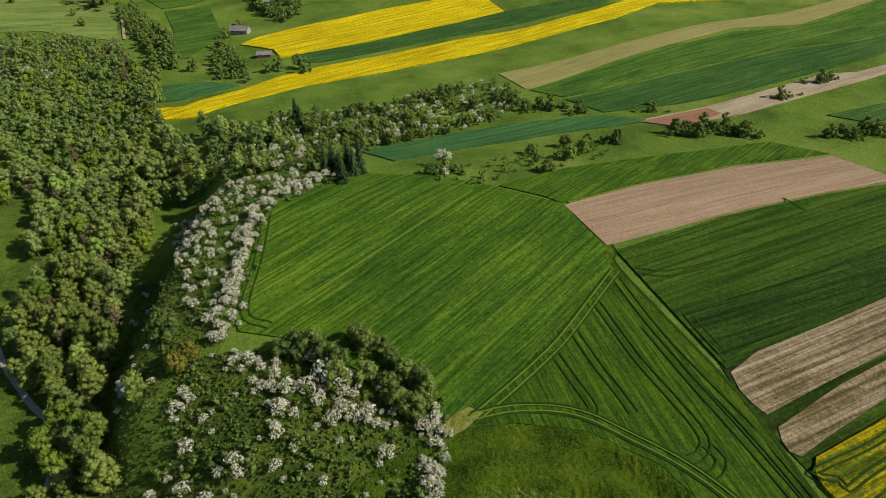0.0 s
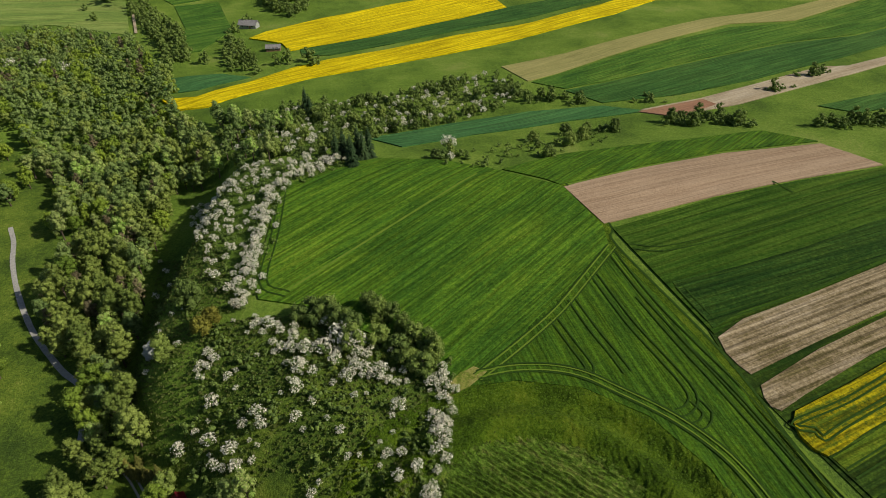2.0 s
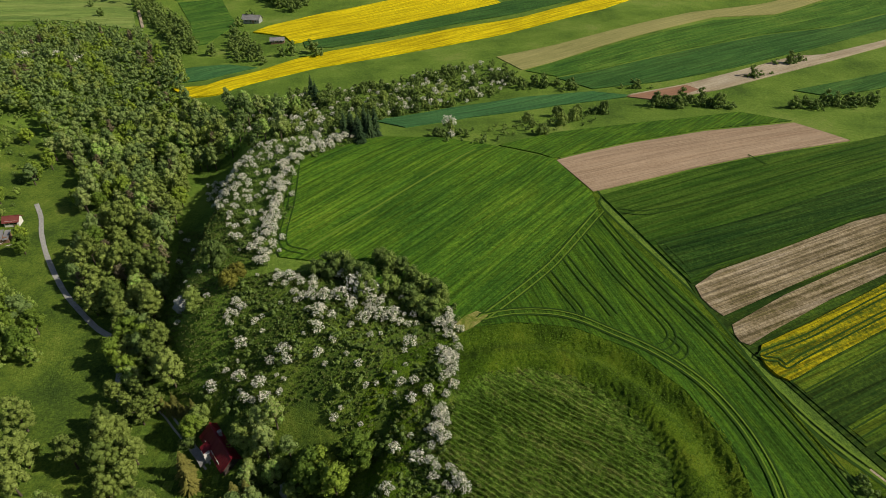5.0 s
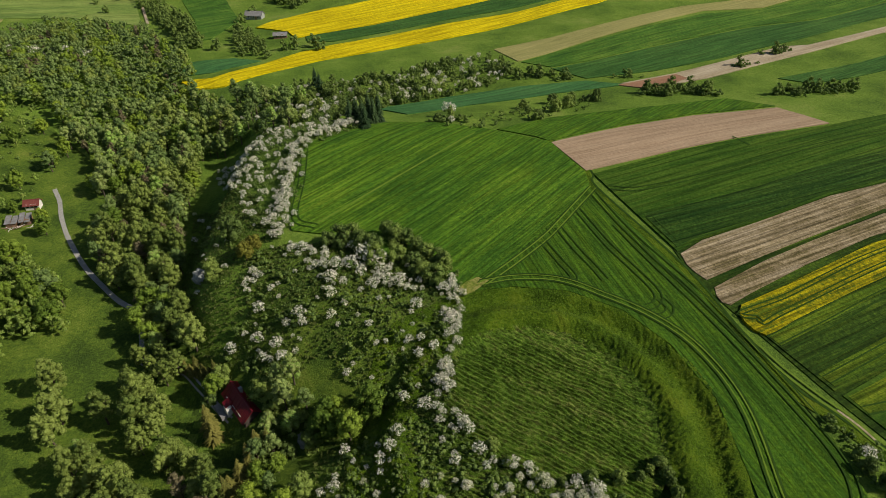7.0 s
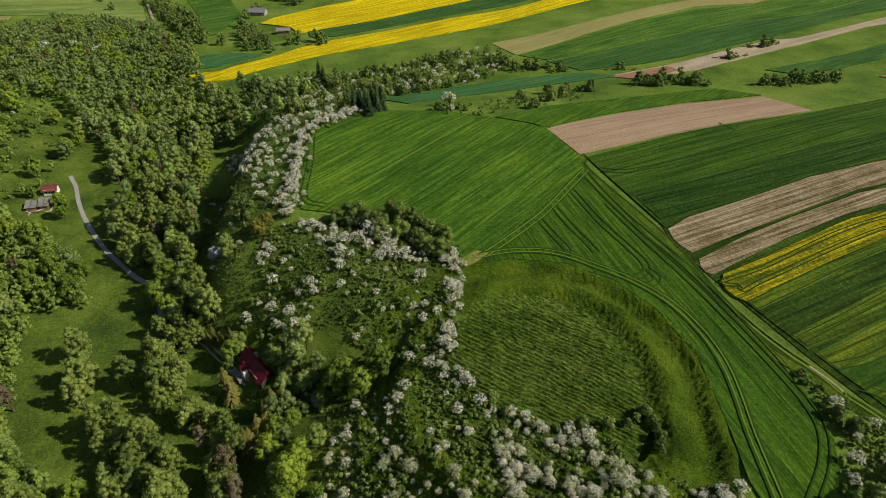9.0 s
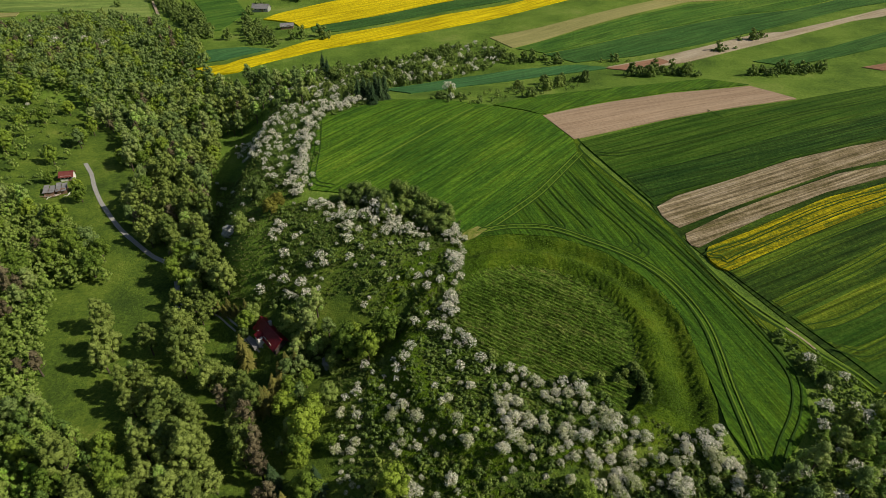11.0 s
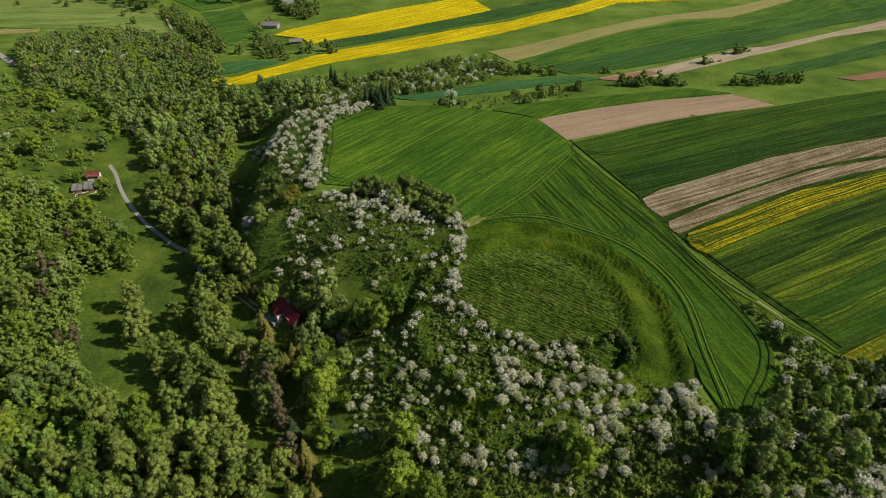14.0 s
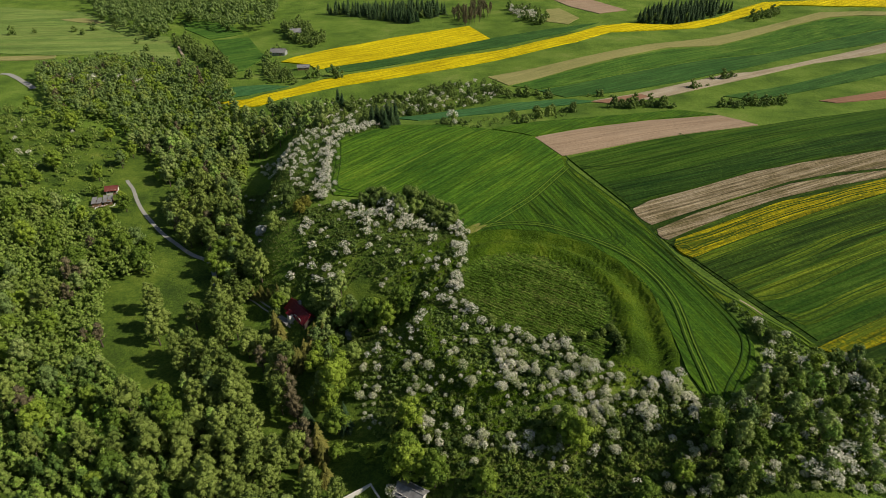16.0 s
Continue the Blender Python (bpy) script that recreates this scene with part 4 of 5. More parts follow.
def lodged_floor():
    """The floor of the earthwork: grass lying in wavering swaths, on a grid that follows them."""
    turn = radians(-33)
    du, dw, far = 0.42, 0.15, 21.6
    u, w = np.meshgrid(np.arange(-far, far, du), np.arange(-far, far, dw), indexing="ij")
    x, y = RING[0] + u * math.cos(turn) - w * math.sin(turn), RING[1] + u * math.sin(turn) + w * math.cos(turn)
    bow = w + 0.9 * lumps(u, w, 9.0, 2.2) + 0.35 * lumps(u, w, 2.6, 5.5)
    swath = 0.30 * np.sin(bow * 2 * math.pi / 0.85) * (0.55 + 0.9 * np.abs(lumps(u * 0.5, w, 1.4, 8.1)))
    r = ring_radius(x, y)
    z = ground(x, y) + 0.28 + swath * ease(20.5, 15.0, r) + 0.16 * lumps(x, y, 0.45) + 0.16 * lumps(x, y, 1.3, 4.4)
    n = u.shape[1]
    keep = r < 21.0
    i = (np.arange(u.shape[0] - 1)[:, None] * n + np.arange(n - 1)).ravel()
    k = keep.ravel()
    i = i[k[i] & k[i + 1] & k[i + n] & k[i + n + 1]]
    t = np.vstack([np.column_stack([i, i + n, i + n + 1]), np.column_stack([i, i + n + 1, i + 1])])
    used, t = np.unique(t, return_inverse=True)
    v = np.column_stack([x.ravel(), y.ravel(), z.ravel()])[used]
    tagged(new("earthwork_floor", mesh_from("earthwork_floor", v, t.reshape(-1, 3), TUSSOCK)), "dry tussocky grass lying in swaths inside the earthwork", "grass", kind="structure")


round_sheet("earthwork", 20.2, 32.0, 40, 560, ROUGH, "round grassy earthwork with bank and ditch", "earthwork")
lodged_floor()

# ---- lane, track, ruts ----
v, t = strip(LANE[:9], 1.25, 0.22)
tagged(new("lane", mesh_from("lane", v, t, GRAVEL)), "pale gravel lane through the valley meadow", "lane", kind="structure")
v, t = joined([strip(LANE[8:], 0.36, 0.22, 0.9, 0.5, 7), strip(LANE[8:], 0.36, 0.22, 0.9, -0.5, 8)])
tagged(new("drive", mesh_from("drive", v, t, GRAVEL)), "two worn wheel lines of the drive to the house", "drive", kind="structure")
v, t = strip(NOTCH, 0.5, 0.45)
tagged(new("furrow", mesh_from("furrow", v, t, RUT)), "dark furrow cut into the green field", "furrow", kind="structure")
v, t = strip(TRACK, 2.6, 0.14)
tagged(new("track_verge", mesh_from("track_verge", v, t, ROUGH)), "grassy boundary strip between the fields", "verge", kind="structure")
# dark rut-coloured strip that paints in the thin shadow of crop edge and ditch
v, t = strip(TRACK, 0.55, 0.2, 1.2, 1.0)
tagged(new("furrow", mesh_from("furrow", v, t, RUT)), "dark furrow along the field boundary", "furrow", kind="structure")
v, t = strip(PATHFAR, 1.5, 0.6)
tagged(new("path", mesh_from("path", v, t, SANDY)), "pale dirt path down the hill meadow", "path", kind="structure")
v, t = strip(ROADFAR, 3.2, 0.3)
tagged(new("road", mesh_from("road", v, t, GRAVEL)), "far grey road beside the wood", "road", kind="structure")

def ruts(name, points, material, high, gauge=1.9, wide=0.42, label="pair of wheel ruts pressed into the crop"):
    v, t = joined([strip(points, wide, high, 1.2, gauge / 2, 3), strip(points, wide, high, 1.2, -gauge / 2, 4)])
    tagged(new(name, mesh_from(name, v, t, material)), label, "ruts", kind="structure")


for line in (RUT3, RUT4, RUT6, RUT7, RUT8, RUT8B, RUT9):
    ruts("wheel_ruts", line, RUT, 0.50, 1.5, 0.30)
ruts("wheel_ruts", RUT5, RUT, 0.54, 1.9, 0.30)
ruts("wheel_ruts", RUT5, RUT_PALE, 0.54, 1.1, 0.24, "pale flattened crop beside the wheel ruts")
ruts("wheel_ruts", RUT2, RUT_PALE, 0.50, 1.4, 0.30, "pale pair of wheel lines between two wheat plots")
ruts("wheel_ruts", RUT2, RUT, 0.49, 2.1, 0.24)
v, t = strip(RUT1, 0.6, 0.46)
tagged(new("crop_gap", mesh_from("crop_gap", v, t, RUT_PALE)), "pale thin line in the wheat", "ruts", kind="structure")


for s in (0.3, 0.7):
    ruts("wheel_ruts", along(G3, s), RUT, 0.46, 1.6, 0.3)
ruts("wheel_ruts", along(Y3, 0.3)[::-1] + [(56.6, 50.9), (57.3, 49.4)] + along(Y3, 0.7)[1:], RUT, 0.66, 0.9, 0.34, "loop of dark wheel ruts through the rape")
for s in (0.25, 0.6, 0.85):
    ruts("wheel_ruts", along(G2, s), RUT, 0.46, 1.6, 0.3)
for line in ([(45.7, 83.7), (59.4, 88.1), (75.9, 94.5), (94.7, 103.5), (125.0, 114.5), (172.0, 126.5)],
             [(48.0, 74.4), (58.5, 78.4), (72.8, 84.6), (88.8, 92.9), (122.0, 104.5), (168.0, 117.0)],
             [(44.7, 83.4), (46.2, 79.0), (48.0, 74.4)], [(38.0, 95.5), (46.4, 95.3), (68.4, 103.1), (92.5, 113.1), (132.0, 127.5)]):
    ruts("wheel_ruts", line, RUT, 0.52, 1.5, 0.32)
FARM_TRACK = [(52.6, 47.5), (55.8, 39.7), (59.4, 33.4), (62.8, 28.7), (64.8, 24.6), (68.6, 19.6), (70.6, 15.6)]
v, t = joined([strip(FARM_TRACK, 0.38, 0.26, 0.8, 0.55, 5), strip(FARM_TRACK, 0.42, 0.26, 0.8, -0.55, 6)])
tagged(new("farm_track", mesh_from("farm_track", v, t, RUT_PALE)), "two pale worn wheel lines of a grassy farm track", "track", kind="structure")
v, t = strip([(61.6, 30.2), (63.6, 27.2), (64.8, 24.6)], 0.4, 0.28, 0.8)
tagged(new("bare_patch", mesh_from("bare_patch", v, t, SANDY)), "sandy bare patch on the farm track", "track", kind="structure")

# ---- plants ----
KINDS = {}


def kind(name, label, category, group, sets, coarse, limit=300):
    """sets: for each variant the parts (name, mesh, label); coarse: arrays and material for those past the limit."""
    KINDS[name] = dict(label=label, category=category, group=group, sets=sets, coarse=coarse, limit=limit, at=[])


def tree_sets(seed, count, material, high, wide, clumps, leaves, size, base=0.25, taper=0.0, trunk=0.28, lump=1.0):
    out = []
    for k in range(count):
        rng = np.random.default_rng(seed + k)
        h, w = high * (0.9 + 0.2 * rng.random()), wide * (0.9 + 0.2 * rng.random())
        stem = mesh_from("trunk", *stem_arrays(rng, h * 0.85, trunk), BARK)
        top = mesh_from("crown", *crown_arrays(rng, h, w, clumps, leaves, size, base, taper, lump), material)
        out.append([("trunk", stem, ""), ("crown", top, "")])
    return out


def tree_coarse(seed, material, high, wide, clumps, leaves, size, base=0.25):
    rng = np.random.default_rng(seed)
    return [crown_arrays(rng, high, wide, clumps, leaves, size, base) for _ in range(4)], material


kind("deciduous_tree", "broad green deciduous tree in fresh leaf", "tree", "trees of the valley wood",
     tree_sets(11, 5, LEAF_BRIGHT, 10, 3.3, 34, 34, 0.21, 0.06, 0.1, 0.28, 0.8), tree_coarse(12, LEAF_BRIGHT, 10, 3.3, 9, 30, 0.34), 150)
kind("woodland_tree", "olive-green alder of the dense valley wood", "tree", "trees of the valley wood",
     tree_sets(21, 6, LEAF_WOOD, 11, 2.7, 16, 50, 0.20, 0.12, 0.4), tree_coarse(22, LEAF_WOOD, 11, 2.7, 7, 22, 0.36, 0.3), 230)
kind("willow_tree", "pale yellow-green willow by the stream", "tree", "willows by the stream",
     tree_sets(31, 5, LEAF_WILLOW, 12, 3.2, 42, 27, 0.18, 0.04, 0.35, 0.28, 0.72), tree_coarse(32, LEAF_WILLOW, 12, 3.2, 10, 26, 0.32, 0.15), 160)
kind("bare_tree", "greyish brown tree barely in leaf", "tree", "late trees by the stream",
     tree_sets(41, 4, LEAF_BROWN, 11, 1.9, 18, 44, 0.16, 0.12, 0.5), tree_coarse(42, LEAF_BROWN, 12, 2.0, 8, 24, 0.28, 0.15))
kind("thicket_tree", "dense round bushy tree leafed down to the ground", "tree", "bushy trees of the field edges",
     tree_sets(55, 6, LEAF_THICKET, 5.2, 2.3, 18, 48, 0.18, -0.3, 0.1, 0.15), tree_coarse(56, LEAF_THICKET, 5.2, 2.3, 8, 22, 0.32, -0.3), 170)
kind("russet_tree", "golden brown bushy tree among white shrubs", "tree", "",
     tree_sets(58, 2, LEAF_RUSSET, 5.4, 2.1, 20, 46, 0.17, 0.05, 0.1, 0.15), tree_coarse(59, LEAF_RUSSET, 5.4, 2.1, 11, 20, 0.42, 0.05))
kind("young_tree", "slender young tree in pale spring leaf", "tree", "young trees of the thicket",
     tree_sets(45, 8, LEAF_YOUNG, 6.6, 1.55, 13, 38, 0.16, 0.10, 0.65, 0.12), tree_coarse(46, LEAF_YOUNG, 6.6, 1.55, 7, 20, 0.24, 0.12))
kind("green_shrub", "low rounded green shrub on the slope", "shrub", "green shrubs",
     [[("foliage", mesh_from("foliage", *crown_arrays(np.random.default_rng(51 + k), 2.0, 1.25, 8, 42, 0.12, -0.2), LEAF_SHRUB), "")] for k in range(6)],
     tree_coarse(52, LEAF_SHRUB, 2.0, 1.3, 4, 18, 0.20, -0.2))


def spruce_sets(seed, count, material, high, wide):
    out = []
    for k in range(count):
        rng = np.random.default_rng(seed + k)
        stem = mesh_from("trunk", *stem_arrays(rng, high * 0.9, 0.16, 0), BARK)
        out.append([("trunk", stem, ""), ("needles", mesh_from("needles", *spruce_arrays(rng, high, wide, 16, 15, 0.42), material), "")])
    return out


kind("spruce_tree", "dark green conical spruce", "tree", "spruces", spruce_sets(61, 3, NEEDLE, 8.5, 2.3),
     ([spruce_arrays(np.random.default_rng(65), 9, 2.3, 10, 10, 0.8)], NEEDLE), 90)
kind("golden_spruce", "yellowish young spruce by the house", "tree", "spruces by the house", spruce_sets(71, 4, NEEDLE_GOLD, 7, 2.2),
     ([spruce_arrays(np.random.default_rng(75), 7, 1.7, 9, 8, 0.6)], NEEDLE_GOLD))


def blossom_arrays(rng, high, wide, clumps, flowers, size):
    pieces = []
    for i in range(clumps):
        u = 1 - 1.25 * (i + 0.5) / clumps
        ang = i * 2.39996 + rng.normal() * 0.4
        r = math.sqrt(max(0.0, 1 - u * u)) * wide * (0.6 + 0.35 * rng.random())
        c = (r * math.cos(ang), r * math.sin(ang), high * (0.52 + 0.36 * u))
        pieces.append(sprays(rng, c, wide * (0.34 + 0.15 * rng.random()), flowers, size, 0.9, -0.2))
    return joined(pieces)


blossom_sets, coarse_white, coarse_green = [], [], []
for k in range(6):
    rng = np.random.default_rng(81 + k)
    h, w = 2.9 * (0.85 + 0.3 * rng.random()), 1.15 * (0.85 + 0.3 * rng.random())
    leaf = mesh_from("foliage", *crown_arrays(rng, h * 0.9, w * 0.95, 7, 26, 0.12, -0.2), LEAF_SHRUB)
    bloom = mesh_from("blossom", *blossom_arrays(rng, h, w, 18, 22 + 6 * k, 0.095), PETAL)
    blossom_sets.append([("foliage", leaf, ""), ("blossom", bloom, "white blossom")])
for k in range(4):
    rng = np.random.default_rng(91 + k)
    coarse_green.append(crown_arrays(rng, 2.6, 1.05, 4, 10, 0.22, 0.02))
    coarse_white.append(blossom_arrays(rng, 2.9, 1.2, 12, 20, 0.13))
kind("blossoming_shrub", "wild shrub covered in white spring blossom", "shrub", "white blossoming shrubs", blossom_sets, (coarse_green, LEAF_SHRUB, coarse_white, PETAL))


def plant(name, x, y, size=1.0, tall=1.0):
    KINDS[name]["at"].append((x, y, size, tall))


def plant_all(mix, places, low, high, seed):
    """mix: kinds with their shares."""
    rng = np.random.default_rng(seed)
    names, shares = [m[0] for m in mix], np.array([m[1] for m in mix], float)
    white = np.array([n == "blossoming_shrub" for n in names])
    for x, y in places:
        drift = 0.2 + 2.2 * float(ease(-0.25, 0.45, noise.noise(Vector((x / 5.5, y / 5.5, 1.7)))))
        now = np.where(white, shares * drift, shares)
        plant(names[rng.choice(len(names), p=now / now.sum())], x, y, low + (high - low) * rng.random() ** 1.5, 0.85 + 0.3 * rng.random())


WOOD = [("woodland_tree", 7), ("deciduous_tree", 1.6), ("willow_tree", 1.2), ("bare_tree", 0.4)]


def set_at(name, places, low, high, seed):
    rng = np.random.default_rng(seed)
    for x, y in places:
        plant(name, x, y, low + (high - low) * rng.random(), 0.9 + 0.25 * rng.random())


set_at("deciduous_tree", BRIGHT_AT + BRIGHT_AT2, 0.65, 1.0, 201)
set_at("willow_tree", WILLOW_AT, 0.7, 1.05, 202)
set_at("willow_tree", BELT_AT, 0.75, 1.0, 203)
set_at("bare_tree", BARE_AT, 0.7, 1.0, 204)
set_at("golden_spruce", GOLD_AT, 0.7, 1.1, 205)
set_at("golden_spruce", [(-58.8, 53.3), (-57.0, 52.0), (-55.4, 51.3), (-53.8, 50.8), (-52.3, 50.3), (-50.9, 50.0), (-56.4, 53.4)], 0.45, 0.62, 213)
set_at("willow_tree", [(-69.1, 55.6), (-69.2, 49.6), (-64.0, 46.2), (-63.4, 41.4), (-58.7, 37.2), (-60.5, 34.0), (-53.2, 31.4), (-62.2, 50.8), (-65.5, 52.6), (-66.5, 45.4)], 0.62, 0.78, 214)
set_at("woodland_tree", [(-36.2, 35.2), (-33.7, 39.2), (-31.9, 35.0), (-34.6, 31.4), (-37.4, 30.2), (-29.6, 38.6), (-35.6, 42.8), (-32.6, 43.0)], 0.58, 0.76, 215)
set_at("deciduous_tree", [(-120.4, 111.0), (-131.6, 115.4)], 0.42, 0.52, 216)
set_at("spruce_tree", SPRUCE_AT, 0.75, 1.05, 206)
set_at("thicket_tree", RIM_BUSH, 0.35, 0.55, 211)
set_at("thicket_tree", EDGE_AT, 0.8, 1.15, 207)
set_at("thicket_tree", HOUSE_TREES, 0.6, 1.0, 210)
set_at("thicket_tree", BUSH_AT, 0.55, 0.95, 208)
set_at("russet_tree", RUSSET_AT, 0.8, 1.0, 212)
set_at("thicket_tree", FARTREE_AT, 0.8, 1.3, 209)
TAKEN = BRIGHT_AT + BRIGHT_AT2 + WILLOW_AT + BELT_AT + BARE_AT + GOLD_AT + SPRUCE_AT + EDGE_AT


def free(places, gap):
    return [p for p in places if all(math.hypot(p[0] - q[0], p[1] - q[1]) > gap for q in TAKEN)]


plant_all(WOOD, free(scatter(F_MID, 3.05, 101, 1.0, [CLEARING]), 2.2), 0.62, 0.95, 102)
plant_all([("woodland_tree", 3), ("willow_tree", 5), ("bare_tree", 1.5), ("deciduous_tree", 1)], free(scatter(F_BELT, 3.1, 103), 2.4), 0.7, 1.0, 104)
plant_all([("young_tree", 24), ("woodland_tree", 0.8), ("deciduous_tree", 0.6), ("willow_tree", 0.2), ("bare_tree", 0.2)], free(scatter(F_WEST, 1.95, 105), 1.7), 0.7, 1.05, 106)
plant_all([("willow_tree", 8), ("woodland_tree", 1)], free(scatter(F_SOUTH, 3.0, 107), 2.2), 0.65, 0.98, 108)
plant_all([("bare_tree", 5), ("willow_tree", 3), ("golden_spruce", 1)], free(scatter(BARE_ROW, 2.8, 117), 2.0), 0.6, 0.9, 118)
plant_all([("deciduous_tree", 5), ("woodland_tree", 3), ("green_shrub", 3)], free(scatter(F_BASE, 3.2, 109), 2.5), 0.4, 0.65, 110)
plant_all([("woodland_tree", 3), ("deciduous_tree", 1), ("willow_tree", 2)], scatter(F_EAST, 4.4, 159), 0.42, 0.62, 160)
plant_all([("young_tree", 4), ("green_shrub", 5), ("blossoming_shrub", 5)], scatter(F_EAST, 1.9, 111), 0.55, 1.0, 112)
plant_all([("young_tree", 6), ("deciduous_tree", 1), ("green_shrub", 4), ("blossoming_shrub", 1)], scatter(WESTMID, 3.2, 113, 0.7), 0.6, 1.0, 114)
plant_all([("young_tree", 5), ("deciduous_tree", 1), ("green_shrub", 5), ("blossoming_shrub", 1)], scatter(MEADOW_SHRUBS, 3.4, 115, 0.6), 0.6, 1.0, 116)
plant_all([("blossoming_shrub", 7), ("green_shrub", 4)], scatter(W_NORTH, 1.65, 121, 0.95), 0.5, 0.9, 122)
plant_all([("blossoming_shrub", 6), ("green_shrub", 4)], free(scatter(W_WEST, 1.9, 137, 0.9, [W_NORTH]), 1.5), 0.4, 0.85, 138)
plant_all([("blossoming_shrub", 8), ("green_shrub", 3)], free(scatter(W_DENSE, 1.08, 139, 0.95), 1.3), 0.34, 0.95, 140)
plant_all([("blossoming_shrub", 5), ("green_shrub", 8)], free(scatter(W_SPUR, 1.42, 123, 0.92, [GLADE]), 1.4), 0.35, 1.1, 124)
plant_all([("blossoming_shrub", 4), ("green_shrub", 6)], free(scatter(W_FRONT, 1.25, 125, 0.97, [W_DENSE]), 1.4), 0.3, 0.95, 126)
plant_all([("blossoming_shrub", 2), ("green_shrub", 8), ("deciduous_tree", 0.4)], free(scatter(W_FRONT2, 1.9, 133, 0.95), 1.6), 0.5, 1.0, 134)
plant_all([("blossoming_shrub", 3), ("green_shrub", 7)], free(scatter(W_EASTSLOPE, 2.2, 127, 0.75), 1.5), 0.35, 0.75, 128)
plant_all([("green_shrub", 9), ("blossoming_shrub", 1), ("thicket_tree", 1)], scatter(GULLY, 1.25, 135, 0.95), 0.5, 1.0, 136)
plant_all([("green_shrub", 7), ("blossoming_shrub", 1), ("young_tree", 1)], scatter([(58.8, 31.0), (61.6, 23.2), (63.4, 16.7), (70.6, 12.2), (76.0, 3.0), (60.0, 2.0), (54.0, 5.0), (58.6, 11.3), (60.6, 18.3), (59.6, 24.9)], 1.4, 151, 0.95, [GULLY]), 0.5, 1.0, 152)
plant_all([("blossoming_shrub", 4), ("green_shrub", 3), ("thicket_tree", 5)], scatter(HEDGE, 2.2, 129, 0.9), 0.5, 0.95, 130)
plant_all([("blossoming_shrub", 1), ("green_shrub", 6), ("thicket_tree", 1.5)], scatter(HEDGE2, 2.6, 131, 0.6), 0.5, 1.0, 132)
plant_all([("thicket_tree", 5), ("woodland_tree", 4), ("blossoming_shrub", 2), ("green_shrub", 2)], scatter([(-85.3, 189.6), (-67.3, 188.1), (-54.2, 175.2), (-47.1, 140.8), (-57.1, 133.7), (-73.6, 158.0)], 3.2, 153, 0.92), 0.6, 1.0, 154)
plant_all([("blossoming_shrub", 1)], scatter([(-213.3, 249.7), (-190.3, 254.2), (-168.5, 249.3), (-172.7, 241.0), (-205.0, 243.0)], 3.0, 155, 0.6), 1.6, 2.6, 156)
for x, y in ((62.7, -11.1), (72.4, 3.7), (64.6, 8.4), (59.1, -12.7), (65.9, -11.7), (54.3, -15.0), (68.8, 6.5), (73.7, 1.8), (60.5, -14.5), (67.5, -8.0), (70.5, -5.0), (57.0, -16.5)):
    plant("blossoming_shrub", x, y, 1.25, 1.0)
set_at("woodland_tree", [(51.5, 0.2), (47.3, -5.7), (43.9, -10.5), (56.0, -3.4), (59.6, -8.0)], 0.6, 0.75, 157)
rng = np.random.default_rng(410)
for line, gap, wide in (([(-40.9, 76.0), (-42.6, 84.0), (-43.6, 99.0), (-44.0, 110.0), (-44.0, 116.5), (-37.0, 125.0), (-31.0, 132.2)], 0.75, 0.9),
                        ([(-1.2, 62.0), (-1.0, 54.0), (-2.0, 46.0), (-3.4, 38.0), (-4.0, 33.0), (0.5, 26.5)], 1.0, 0.9)):
    for x, y in bend(line, gap):
        plant("blossoming_shrub" if rng.random() < 0.8 else "green_shrub", x + rng.normal() * wide - 0.5, y + rng.normal() * 0.5, rng.uniform(0.55, 1.0), 0.95)
for x, y, size in ((-2.0, 142.0, 1.7), (-20.6, 67.4, 1.75), (-17.6, 66.6, 1.45), (-23.6, 65.2, 1.35), (-26.4, 64.6, 1.3), (-21.0, 63.0, 1.1), (-27.2, 61.4, 1.15), (-13.0, 60.6, 1.1), (-15.6, 60.4, 1.2)):
    plant("blossoming_shrub", x, y, size, 1.0)
rng = np.random.default_rng(400)
for x, y in BUSH_AT:
    for _ in range(6):
        plant("green_shrub", x + rng.normal() * 2.6, y + rng.normal() * 1.3, rng.uniform(0.6, 1.3), 0.9)
for outline, seed, mix, gap, low, high in (
        (FAR_W1, 141, "woodland_tree", 5.0, 0.9, 1.4), (FAR_W2, 142, "spruce_tree", 3.2, 0.9, 1.3), (FAR_W3, 143, "woodland_tree", 5.0, 0.9, 1.4),
        (FAR_W4, 144, "spruce_tree", 3.2, 0.8, 1.2), (FAR_ROW, 145, "thicket_tree", 3.6, 0.9, 1.4), (FAR_C1, 146, "thicket_tree", 4.0, 1.0, 1.6),
        (FAR_C2, 147, "thicket_tree", 3.6, 0.7, 1.2), (FAR_C3, 148, "bare_tree", 4.0, 0.7, 1.0), (FAR_C4, 149, "blossoming_shrub", 3.0, 0.9, 1.5),
        (FAR_C5, 150, "thicket_tree", 4.0, 0.8, 1.2)):
    plant_all([(mix, 7), ("thicket_tree", 1)], scatter(outline, gap, seed, 0.95), low, high, seed + 50)


